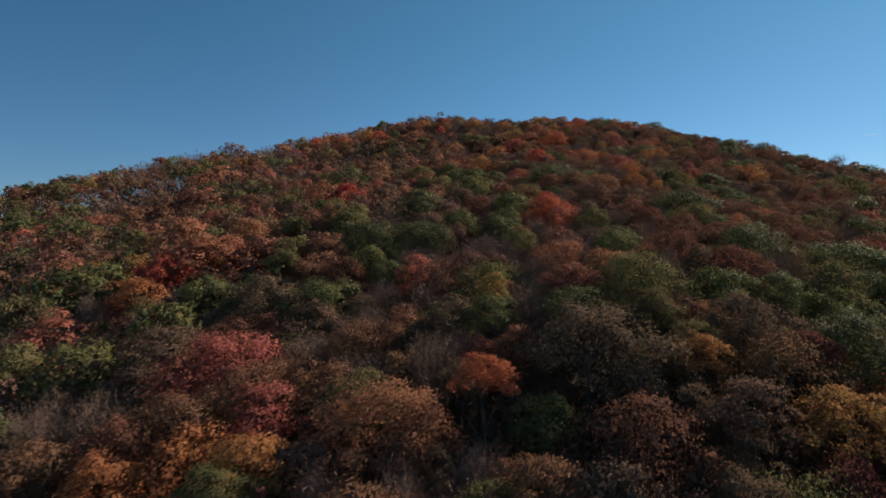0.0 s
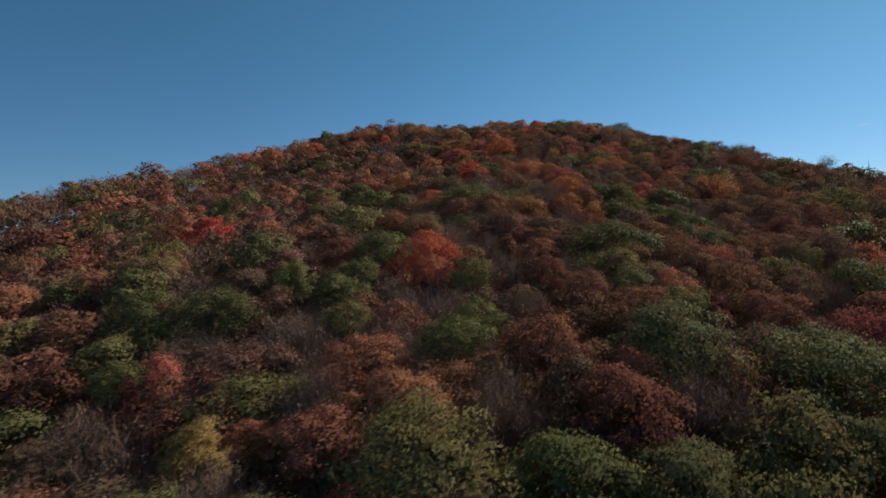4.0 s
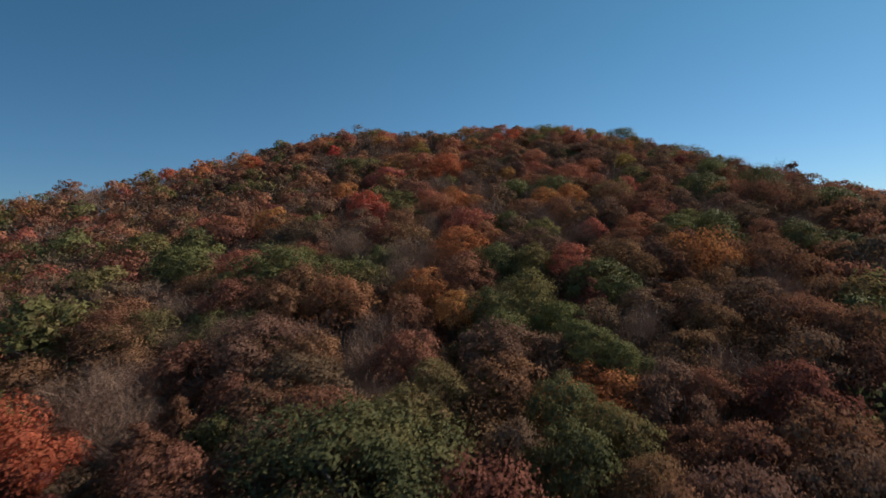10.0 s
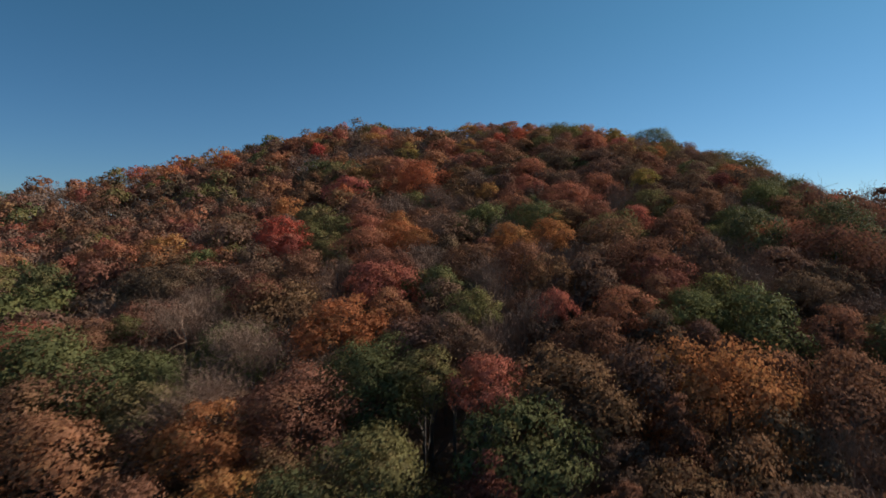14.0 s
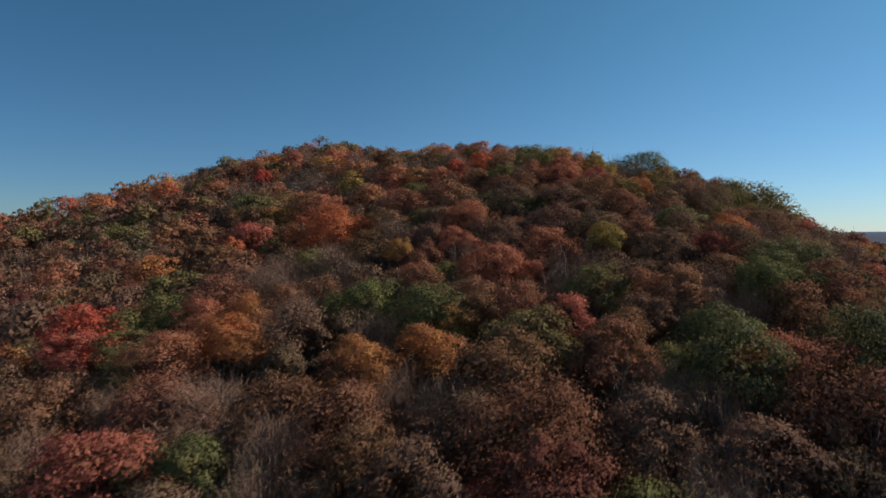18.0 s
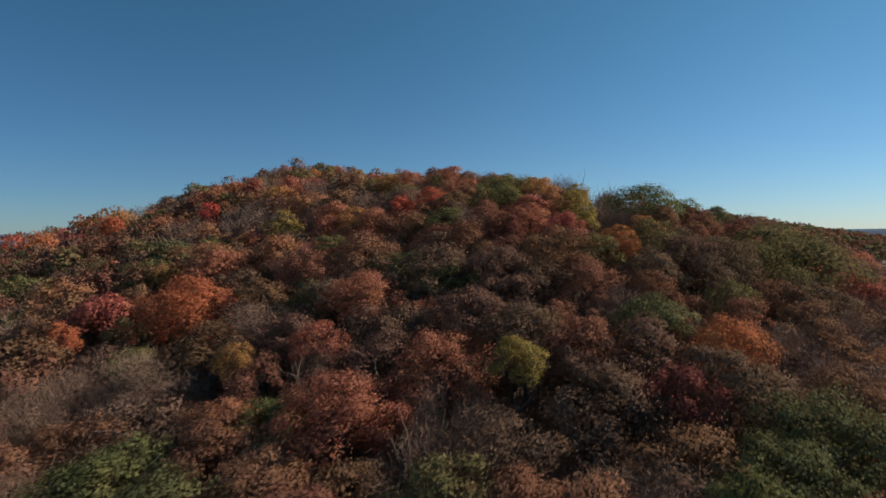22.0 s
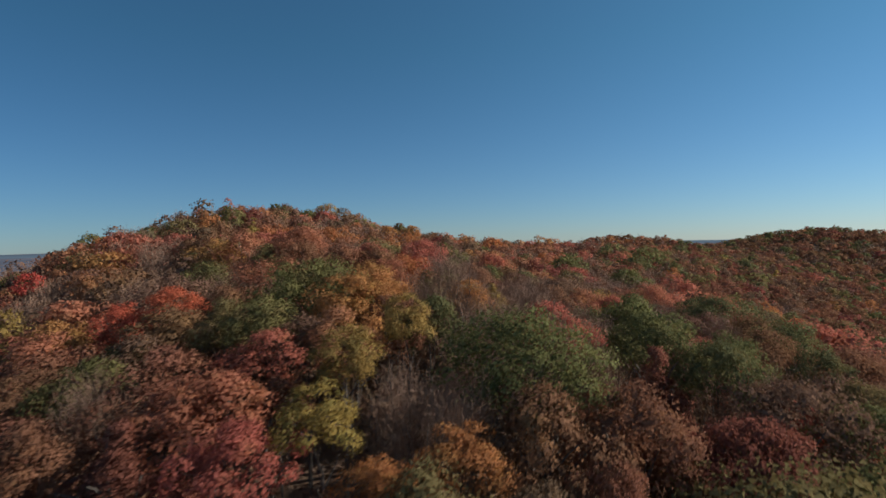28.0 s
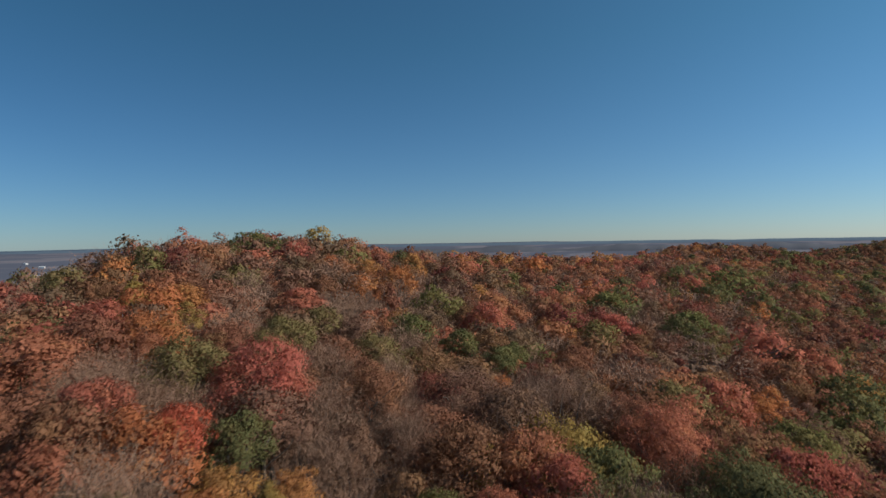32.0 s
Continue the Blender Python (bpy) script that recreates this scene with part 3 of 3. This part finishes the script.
# russet trees from the middle slope up
MARKED["russet"] += [
    (75, 152, 2.8, -0.2), (96, 157, 2.8, 0.2), (71, 165, 3.2, 0.2), (79, 176, 5.3, 1.6), (87, 178, 3.4, 1.2), (88, 183, 3.2, 0.1), (74, 187,
    2.8, 0.6), (104, 189, 3.8, 0.2), (40, 190, 3.7, 1.2), (90, 192, 2.8, 0.3), (66, 194, 2.8, 0.7), (30, 203, 4.8, 1.8), (105, 219, 2.8,
    0.7), (111, 221, 4.2, 1.3), (53, 224, 4.4, 1.6), (90, 224, 4.3, 0.4), (73, 233, 2.8, 0.6), (64, 237, 2.8, 0.9), (103, 251, 3.7, 0.6),
    (67, 252, 3.1, 1.2), (63, 265, 3.3, 1.0), (67, 268, 2.8, 0.9), (111, 283, 4.7, 1.8),
]
# brown trees from the foot of the slope up
MARKED["brown"] = [
    (25, 38, 3.1, 0.4), (64, 88, 2.8, 0.4), (61, 94, 3.4, 1.0), (42, 107, 2.8, 0.3), (59, 109, 2.8, 0.6), (71, 116, 3.2, 0.7), (36, 118,
    3.8, 1.1), (84, 121, 4.0, 1.0), (58, 123, 3.9, 0.9), (68, 130, 3.0, -0.1), (73, 133, 2.8, 0.2), (79, 133, 3.1, 0.0), (85, 135, 3.6,
    0.4), (81, 153, 2.8, 0.2), (96, 163, 2.8, 0.2), (75, 163, 3.7, 0.6), (77, 169, 2.9, 0.3), (95, 169, 3.3, 0.2), (89, 170, 3.5, 0.4), (90,
    187, 2.8, 0.3), (94, 202, 4.3, 1.0), (74, 206, 4.3, 1.0), (96, 209, 3.8, 0.6), (86, 212, 4.3, 0.7),
]
# brown trees from the upper slope up
MARKED["brown"] += [
    (80, 214, 3.7, 0.7), (83, 219, 3.8, 0.5), (80, 224, 4.3, 0.9), (97, 229, 3.6, 0.5), (103, 231, 3.5, 0.4), (101, 236, 3.6, 0.7), (68,
    242, 2.8, 0.9), (80, 309, 5.4, 1.9),
]
# green trees from the foot of the slope up
MARKED["green"] = [
    (39, 48, 4.9, 1.1), (16, 54, 2.8, 0.4), (32, 57, 3.6, 0.4), (38, 57, 3.3, 0.5), (51, 61, 2.8, 0.4), (55, 68, 5.4, 2.1), (-15, 73, 5.5,
    0.9), (26, 74, 2.8, 1.2), (-32, 74, 4.8, 1.2), (-7, 79, 2.8, 0.3), (28, 80, 2.8, 0.5), (-55, 81, 6.2, 2.5), (48, 81, 2.8, 0.2), (45, 86,
    2.8, 0.7), (-11, 90, 4.2, 0.9), (-3, 91, 4.7, 1.0), (73, 92, 3.9, 0.9), (11, 94, 3.1, 0.7), (-27, 98, 2.9, 1.2), (4, 99, 3.4, 0.6), (13,
    100, 2.9, 0.6), (49, 106, 5.6, 2.5), (63, 108, 2.9, 0.6), (-3, 108, 5.4, 1.9),
]
# green trees from the foot of the slope up
MARKED["green"] += [
    (15, 110, 4.1, 1.5), (63, 114, 2.8, 0.6), (66, 124, 2.8, 0.5), (58, 127, 2.8, 0.2), (-92, 129, 6.9, 3.2), (64, 129, 2.8, 0.2), (57, 132,
    2.8, 0.3), (28, 141, 6.0, 2.0), (14, 145, 3.1, 1.3), (8, 151, 4.4, 1.8), (100, 155, 3.0, 0.9), (84, 157, 2.8, 0.4), (90, 158, 4.0, 0.4),
    (-131, 164, 9.5, 3.2), (1, 165, 4.2, 1.8), (-33, 175, 6.5, 3.0), (96, 179, 3.8, 1.0), (107, 182, 5.0, 1.5), (96, 184, 2.8, 0.1), (60,
    190, 4.3, 1.0), (102, 193, 2.9, 0.9), (104, 197, 2.8, 0.4), (97, 215, 2.9, 0.6), (96, 252, 4.3, 2.0),
]
# green trees from the upper slope up
MARKED["green"] += [
    (116, 254, 4.0, 1.3), (116, 262, 3.3, 1.4), (107, 263, 3.1, 1.1), (102, 266, 3.1, 1.5), (108, 271, 3.2, 1.1), (115, 280, 2.8, 1.4), (73,
    281, 2.8, 0.5), (96, 282, 4.3, 2.0), (113, 295, 4.4, 1.5), (93, 304, 4.2, 0.9), (105, 307, 5.9, 2.0), (102, 313, 3.3, 1.0), (67, 328,
    3.1, 1.3), (47, 329, 3.9, 1.5), (57, 330, 3.1, 1.4), (65, 334, 2.8, 1.4), (108, 381, 5.8, 2.7), (107, 398, 6.4, 2.5), (73, 402, 4.3,
    1.9), (52, 406, 5.6, 2.9), (73, 411, 5.8, 2.5), (50, 417, 7.5, 3.2), (66, 468, 5.6, 2.4), (81, 473, 8.3, 3.2),
]
# green trees from the far side up
MARKED["green"] += [
    (48, 492, 7.8, 3.2), (65, 499, 8.0, 3.2), (63, 522, 6.9, 3.2), (109, 575, 6.6, 3.2), (66, 656, 9.5, 3.2),
]
# olive trees from the foot of the slope up
MARKED["olive"] = [
    (-14, 37, 2.8, 0.3), (23, 52, 2.8, 0.1), (44, 56, 4.1, 0.5), (-38, 57, 4.8, 1.2), (-47, 58, 3.5, 1.0), (24, 59, 4.9, 1.1), (47, 62, 4.2,
    0.7), (-34, 66, 5.8, 1.5), (-57, 72, 4.3, 1.5), (-24, 82, 3.1, 0.6), (14, 86, 2.9, 0.6), (46, 94, 3.9, 1.1), (28, 94, 2.8, 0.8), (72,
    100, 2.8, 0.8), (-17, 103, 3.7, 1.5), (66, 111, 2.8, 0.4), (51, 112, 2.8, 0.5), (53, 116, 2.8, 0.5), (8, 126, 6.2, 2.2), (61, 135, 4.4,
    0.8), (101, 136, 5.8, 2.3), (62, 145, 2.8, 0.4), (64, 155, 2.8, 0.4), (-8, 165, 4.6, 2.1),
]
# olive trees from the middle slope up
MARKED["olive"] += [
    (80, 183, 3.8, 0.5), (105, 226, 2.8, 0.3), (91, 231, 2.8, 0.5), (112, 238, 3.8, 0.6), (68, 239, 2.8, 0.8), (113, 248, 8.0, 2.6), (71,
    248, 2.8, 0.9), (75, 249, 2.8, 0.7), (80, 269, 2.8, 0.8), (117, 270, 2.8, 1.0), (60, 283, 3.8, 1.1), (90, 284, 2.8, 0.7), (-37, 292,
    5.3, 3.2), (55, 295, 2.9, 1.1), (49, 301, 3.7, 1.8), (4, 302, 3.8, 1.6), (42, 313, 3.6, 1.7), (104, 341, 4.3, 1.9), (36, 349, 4.8, 1.8),
    (64, 372, 4.8, 1.8),
]
# yellow trees from the foot of the slope up
MARKED["yellow"] = [
    (8, 64, 2.2, 0.7), (87, 205, 2.2, 0.1), (88, 241, 2.2, 0.1), (86, 246, 2.2, 0.4), (31, 248, 3.4, 1.4), (86, 253, 2.2, 0.3), (82, 278,
    2.3, 0.8), (45, 290, 2.2, 1.0), (22, 293, 3.4, 1.2), (-18, 359, 4.7, 3.2),
]
# bare trees from the foot of the slope up
MARKED["bare"] = [
    (0, 35, 2.9, -0.0), (-6, 36, 2.8, 0.3), (-35, 47, 3.4, 0.5), (-30, 49, 4.1, 0.6), (2, 51, 3.6, 1.1), (12, 59, 3.5, 0.8), (29, 64, 2.8,
    0.8), (-8, 65, 4.2, 0.9), (0, 69, 4.1, 1.0), (15, 70, 3.6, 1.2), (-7, 73, 3.9, 0.7), (33, 83, 3.0, 0.7), (20, 88, 3.5, 0.7), (40, 95,
    3.1, 1.1), (32, 96, 3.6, 1.1), (31, 110, 3.1, 0.8), (27, 114, 4.4, 1.4), (46, 121, 3.3, 0.9), (40, 124, 2.9, 0.2), (46, 126, 3.4, 0.3),
    (46, 147, 5.4, 1.5), (35, 151, 5.4, 2.0), (66, 152, 3.3, -0.1), (70, 155, 3.2, 0.4),
]
# bare trees from the middle slope up
MARKED["bare"] += [
    (34, 157, 3.2, 1.0), (66, 161, 3.3, 0.6), (47, 162, 3.5, 0.7), (64, 165, 3.0, 0.3), (64, 183, 3.6, 0.7), (96, 188, 2.8, 0.4), (45, 194,
    3.9, 1.2), (83, 195, 4.0, 1.0), (82, 201, 2.8, 0.1), (50, 202, 5.4, 1.2), (91, 246, 3.0, 0.4), (95, 246, 2.8, 0.2), (90, 256, 2.8, 0.5),
    (96, 257, 3.6, 1.2), (90, 260, 2.8, 0.8), (80, 264, 2.8, 0.7), (84, 283, 3.9, 1.0), (70, 293, 4.8, 1.3), (77, 295, 4.5, 1.2), (60, 300,
    5.1, 2.0), (32, 305, 6.9, 2.6), (82, 318, 6.6, 2.9), (21, 332, 9.1, 3.1), (81, 340, 8.3, 3.9),
]
# bare trees from the far side up
MARKED["bare"] += [
    (84, 381, 9.5, 3.8), (33, 530, 9.5, 4.6),
]

ROUTE = [(2, 45), (25, 75), (43, 101), (59, 146), (74, 188), (82, 235), (85, 290)]  # the line of ground that is seen from nearest


def from_route(x, y):
    best = 1e9
    for (ax, ay), (bx, by) in zip(ROUTE, ROUTE[1:]):
        f = min(1, max(0, ((x - ax) * (bx - ax) + (y - ay) * (by - ay)) / ((bx - ax) ** 2 + (by - ay) ** 2)))
        best = min(best, math.hypot(x - ax - f * (bx - ax), y - ay - f * (by - ay)))
    return best


MIX = ["russet", "brown", "bare", "coral", "crimson", "olive", "green", "orange", "scarlet", "yellow"]


def likely(x, y):
    """How common each kind is at a place."""
    left = 1 / (1 + math.exp((x - 35 + 0.12 * (y - 200)) / 22))
    high = 1 / (1 + math.exp((235 - y) / 30))
    far = 1 / (1 + math.exp((285 - y) / 20))
    p = np.array([0.32, 0.24, 0.24 + 0.06 * high, 0.04 + 0.04 * left, 0.06, 0.07, 0.055, 0.005 + 0.025 * left * high, 0.0, 0.003])
    p += far * np.array([0.05, 0.0, 0.36, 0.24, 0.06, -0.03, -0.03, 0.06, 0.0, 0.004])
    if 245 < y < 345 and x < 75:  # the brow is thin and twiggy
        p += np.array([0.1, 0.1, 0.45, 0.1, 0.0, 0.0, 0.0, 0.03, 0.0, 0.0])
    if y > 700:
        p = np.array([0.45, 0.25, 0.05, 0.02, 0.15, 0.03, 0.22, 0.0, 0.0, 0.0])
    if 320 < y < 700 and x > 60:  # the darker far side of the hollow
        p = p * np.array([1, 1, 0.8, 0.35, 1, 1, 1, 0.3, 1, 1]) + np.array([0.28, 0.05, 0.0, 0.0, 0.22, 0.05, 0.12, 0.0, 0.0, 0.0])
    patch = noise.noise((x / 28, y / 28, 3.1)), noise.noise((x / 34, y / 34, 9.7)), noise.noise((x / 25, y / 25, 17.0))
    p *= np.array([1 + patch[0], 1 - patch[0], 1 + 1.6 * patch[1], 1 + patch[2], 1 - patch[2], 1 + 2 * patch[0], max(0.1, 1 - 2.4 * patch[1]), 1 + 1.5 * patch[2], 1, 1]).clip(0.05)
    return p / p.sum()


r = np.random.default_rng(11)
TREES = []
CELLS = {}


def plant(kind, x, y, radius, top, set_apart):
    cell = (int(x // 12), int(y // 12))
    near = [t for i in (-1, 0, 1) for j in (-1, 0, 1) for t in CELLS.get((cell[0] + i, cell[1] + j), ())]
    if not set_apart and any(math.hypot(x - t[1], y - t[2]) < (0.86 if t[0] in ("scarlet", "yellow") else 0.58 if t[5] else 0.47) * (radius + t[3]) for t in near):
        return
    row = (kind, x, y, radius, top, set_apart)
    TREES.append(row)
    CELLS.setdefault(cell, []).append(row)


for kind, spots in MARKED.items():
    for x, y, radius, top in spots:
        plant(kind, x, y, radius * (1.15 if kind == "scarlet" else 1.0), top + (0.8 if kind in ("scarlet", "yellow") else 0.0), True)
# Trees that stand clear over the eastern shoulder, and those of the brow.
for kind, x, y, radius, top in (("crimson", 125, 206, 5.0, 4.2), ("bare", 119, 200, 3.0, 2.5), ("bare", 137, 189, 4.0, 3.4), ("crimson", 145, 192, 4.6, 2.2),
                                ("bare", 80, 270, 4.6, 3.6), ("bare", 88, 274, 4.4, 3.4), ("bare", 84, 266, 4.0, 3.0), ("green", 98, 279, 4.0, 3.0)):
    plant(kind, x, y, radius, top, True)
# The rest of the woods: near slope, its flanks, far side, far hill; then smaller trees in the gaps that are left.
for x0, x1, y0, y1, step, small, large in ((-70, 150, 16, 340, 5.2, 4.2, 6.2), (-70, 150, 16, 340, 4.0, 2.9, 4.6), (-270, 280, 16, 340, 5.6, 4.0, 6.4), (-170, 240, 340, 760, 6.4, 4.3, 7.4),
                                           (-60, 560, 760, 1090, 8.5, 5.6, 9.6), (-70, 150, 16, 400, 3.6, 2.0, 3.0), (-30, 220, 330, 620, 5.2, 2.8, 4.2)):
    for gx in np.arange(x0, x1, step):
        for gy in np.arange(y0, y1, step):
            x, y = gx + r.uniform(-0.5, 0.5) * step, gy + r.uniform(-0.5, 0.5) * step
            kind = MIX[r.choice(len(MIX), p=likely(x, y))]
            brow = 1.0 if y > 225 else 0.0
            plant(kind, float(x), float(y), float(r.uniform(small, large)), float(r.uniform(-1.4, 1.2 + 0.8 * brow) - 1.6 * (large < 3.5 or large == 4.2)), False)

# Near trees and trees that stand out are things; the rest of each kind is one wood.
TREES.sort(key=lambda t: from_route(t[1], t[2]))
count, woods = {}, {}
for kind, x, y, radius, top, marked in TREES:
    d = from_route(x, y)
    level = 0 if d < 38 else 1 if d < 75 else 2 if d < 140 else 3 if d < 300 else 4
    if y > 640:
        level = 4
    if marked:
        level = min(level, 3)
    if level == 0 and radius > 4.2:
        level = BROAD
    if (d < 150 or marked) and count.get(kind, 0) < 300:
        count[kind] = count.get(kind, 0) + 1
        tree(kind, x, y, radius, top, level, r)
    else:
        woods.setdefault(kind, []).append((x, y, radius, top, 1 if level == BROAD else max(level, 1)))

def turned(crown, normals, x, y, z, a, wide, tall):
    c, s = math.cos(a), math.sin(a)
    turn = np.array([[c, s, 0], [-s, c, 0], [0, 0, 1.0]])
    return crown @ (turn * np.array([[wide], [wide], [tall]])) + np.array([x, y, z]), None if normals is None else normals @ turn


for kind, spots in woods.items():
    parts, tints, ways, varies = [], [], [], []
    for x, y, radius, top, level in spots:
        forms = KINDS[kind][2]
        _, crown, normals, vary = SHAPES[level, forms[r.integers(len(forms))], int(r.integers(3))]
        foot, deep = float(ground(x, y)), 0.98 * radius / WIDE
        height = float(canopy(x, y)) + top - foot
        tall = height / TALL if kind == "bare" else deep
        crown, normals = turned(crown, normals, x, y, foot + height - tall * TALL, r.uniform(0, 2 * math.pi), radius / WIDE, tall)
        parts.append(crown)
        ways.append(normals)
        varies.append(vary)
        tints.append(np.full(len(crown), r.uniform()))
    name, label, _ = KINDS[kind]
    mesh = triangles(name + "s_beyond", np.concatenate(parts), LEAVES.get(kind, TWIGS), np.concatenate(tints), *((None, None) if kind == "bare" else (np.concatenate(ways), np.concatenate(varies))))
    tagged(new(name.replace("_tree", "") + "_wood", mesh), "distant wood: " + label.replace(" on the hillside", "") + ", many trees", "woods", kind="stuff")

# Saplings and brush that fill the gaps under the trees of the near slope.
parts, tints = [], []
for gx in np.arange(-110, 190, 5.0):
    for gy in np.arange(20, 380, 5.0):
        x, y = gx + r.uniform(-2.5, 2.5), gy + r.uniform(-2.5, 2.5)
        if from_route(x, y) > 60:
            continue
        _, crown, _, _ = SHAPES[3, ("thin", "bare", "thin")[r.integers(3)], int(r.integers(3))]
        tall = r.uniform(0.52, 0.76)
        crown, _ = turned(crown, None, x, y, float(ground(x, y)) - 0.2 * TALL * tall, r.uniform(0, 2 * math.pi), r.uniform(0.55, 0.9), tall)
        parts.append(crown)
        tints.append(np.full(len(crown), r.uniform()))
tagged(new("undergrowth", triangles("undergrowth", np.concatenate(parts), BRUSH, np.concatenate(tints))),
       "dim brown undergrowth of saplings and brush", "undergrowth", kind="stuff")

# ---- distance ----
def ridge(name, radius, base, height, rough, material, label, start, end, seed):
    """A long far ridge on an arc round the hills."""
    mesh = bpy.data.meshes.new(name)
    verts, faces = [], []
    steps = 260
    for k in range(steps + 1):
        a = radians(start + (end - start) * k / steps)
        h = height + rough * noise.noise((k * 0.05, seed, 0)) + 0.35 * rough * noise.noise((k * 0.23, seed, 5))
        for d, z in ((0, base), (radius * 0.03, base + 0.6 * (h - base)), (radius * 0.06, h), (radius * 0.08, base)):
            verts.append((110 + (radius + d) * math.sin(a), 250 + (radius + d) * math.cos(a), z))
    for k in range(steps):
        for j in range(3):
            i = 4 * k + j
            faces.append((i, i + 4, i + 5, i + 1))
    mesh.from_pydata(verts, [], faces)
    mesh.polygons.foreach_set("use_smooth", np.ones(len(mesh.polygons), bool))
    mesh.materials.append(material)
    tagged(new(name, mesh), label, "ridge", kind="structure")


# The blue-grey of both ridges is distance haze, put into their base colours.
HAZE = distance_material("haze_blue_woods", (0.10, 0.14, 0.18), (0.12, 0.16, 0.20), 0.004)
NEARER = distance_material("haze_grey_woods", (0.09, 0.10, 0.12), (0.12, 0.125, 0.14), 0.01)
ridge("backdrop_far_ridge", 4250, 0, 63, 9, HAZE, "long level ridge on the horizon, hazed to blue-grey", -100, 60, 1.0)
ridge("backdrop_low_ridge", 3300, -40, 34, 26, NEARER, "low wooded ridge in the far valley, hazed to grey", -60, 20, 7.0)


# ---- farm buildings far out in the valley ----
SIDING = distance_material("white_siding", (0.62, 0.62, 0.60), (0.76, 0.76, 0.74), 0.2)
METAL_ROOF = distance_material("pale_metal_roof", (0.50, 0.52, 0.54), (0.66, 0.67, 0.68), 0.1)


def part(name, verts, faces, material, parent):
    mesh = bpy.data.meshes.new(name)
    mesh.from_pydata(verts, [], faces)
    mesh.materials.append(material)
    ob = new(name, mesh)
    ob.parent = parent
    return ob


def barn(long, wide, high):
    thing = tagged(new("barn"), "long white farm building with a pale gabled roof in the valley", "building", "farm buildings in the valley")
    a, b, c, e = long / 2, wide / 2, high, high + 0.32 * wide
    walls = [(-a, -b, -9), (a, -b, -9), (a, b, -9), (-a, b, -9), (-a, -b, c), (a, -b, c), (a, b, c), (-a, b, c), (-a, 0, e), (a, 0, e)]
    part("walls", walls, [(0, 1, 5, 4), (2, 3, 7, 6), (1, 2, 6, 9, 5), (3, 0, 4, 8, 7)], SIDING, thing)
    o = 0.8
    slope = [(-a - o, -b - o, c - 0.25), (a + o, -b - o, c - 0.25), (a + o, 0, e + 0.3), (-a - o, 0, e + 0.3), (-a - o, -b - o, c + 0.15), (a + o, -b - o, c + 0.15), (a + o, 0, e + 0.7), (-a - o, 0, e + 0.7)]
    box = [(0, 3, 2, 1), (4, 5, 6, 7), (0, 1, 5, 4), (1, 2, 6, 5), (2, 3, 7, 6), (3, 0, 4, 7)]
    part("roof", slope, box, METAL_ROOF, thing)
    part("roof", [(-x, -y, z) for x, y, z in slope], box, METAL_ROOF, thing)
    return thing


first = None
for bearing, away, turn in ((75.8, 2480, 20), (76.2, 2560, 25), (76.9, 2450, 70), (75.3, 2680, 15), (76.5, 2950, 40), (77.6, 3250, 10), (75.0, 2600, 80), (71.5, 3500, 30)):
    x, y = 111.5 - away * math.sin(radians(bearing)), 259.5 + away * math.cos(radians(bearing))
    spot = pose(x, y, float(ground(x, y)), 0, 0, turn)
    if first is None:
        first = barn(24, 10, 5)
        first.matrix_basis = spot
    else:
        copy_thing(first, spot)

# ---- a far radio mast beyond the eastern shoulder, and a vapour trail high in the sky ----
STEEL = distance_material("grey_galvanised_steel", (0.16, 0.17, 0.18), (0.24, 0.25, 0.26), 0.5)
mast = tagged(new("radio_mast"), "tall slender grey steel radio mast far beyond the hill", "mast")
foot = float(ground(595, 768))
mast.matrix_basis = pose(595, 768, foot)
high = 110.0 - foot
for name, points, radii, sides in (("pole", [(0, 0, -1), (0, 0, 0.6 * high), (0, 0, high - 6)], (0.75, 0.6, 0.42), 8), ("antenna", [(0, 0, high - 6.2), (0, 0, high)], (0.22, 0.12), 6),
                                   ("platform", [(0, 0, 0.72 * high), (0, 0, 0.72 * high + 0.8)], (1.1, 1.1), 8)):
    new(name, triangles(name, tube(points, radii, sides), STEEL)).parent = mast

vapour, vn, vl = nodes_of("self_lit_vapour")
vn["Principled BSDF"].inputs["Base Color"].default_value = (0.9, 0.92, 0.95, 1)
vn["Principled BSDF"].inputs["Roughness"].default_value = 1.0
# A weak emission stands in for sunlight scattered through the vapour.
vn["Principled BSDF"].inputs["Emission Color"].default_value = (0.75, 0.86, 1.0, 1)
vn["Principled BSDF"].inputs["Emission Strength"].default_value = 0.45
trail = tube([(2544, 3373, 676), (2570, 3373.5, 679), (2600, 3374, 682), (2632, 3375, 685)], (0.6, 1.6, 2.2, 1.4), 8)
tagged(new("backdrop_vapour_trail", triangles("vapour_trail", trail, vapour)), "short white vapour trail high in the blue sky", "vapour trail", kind="structure")
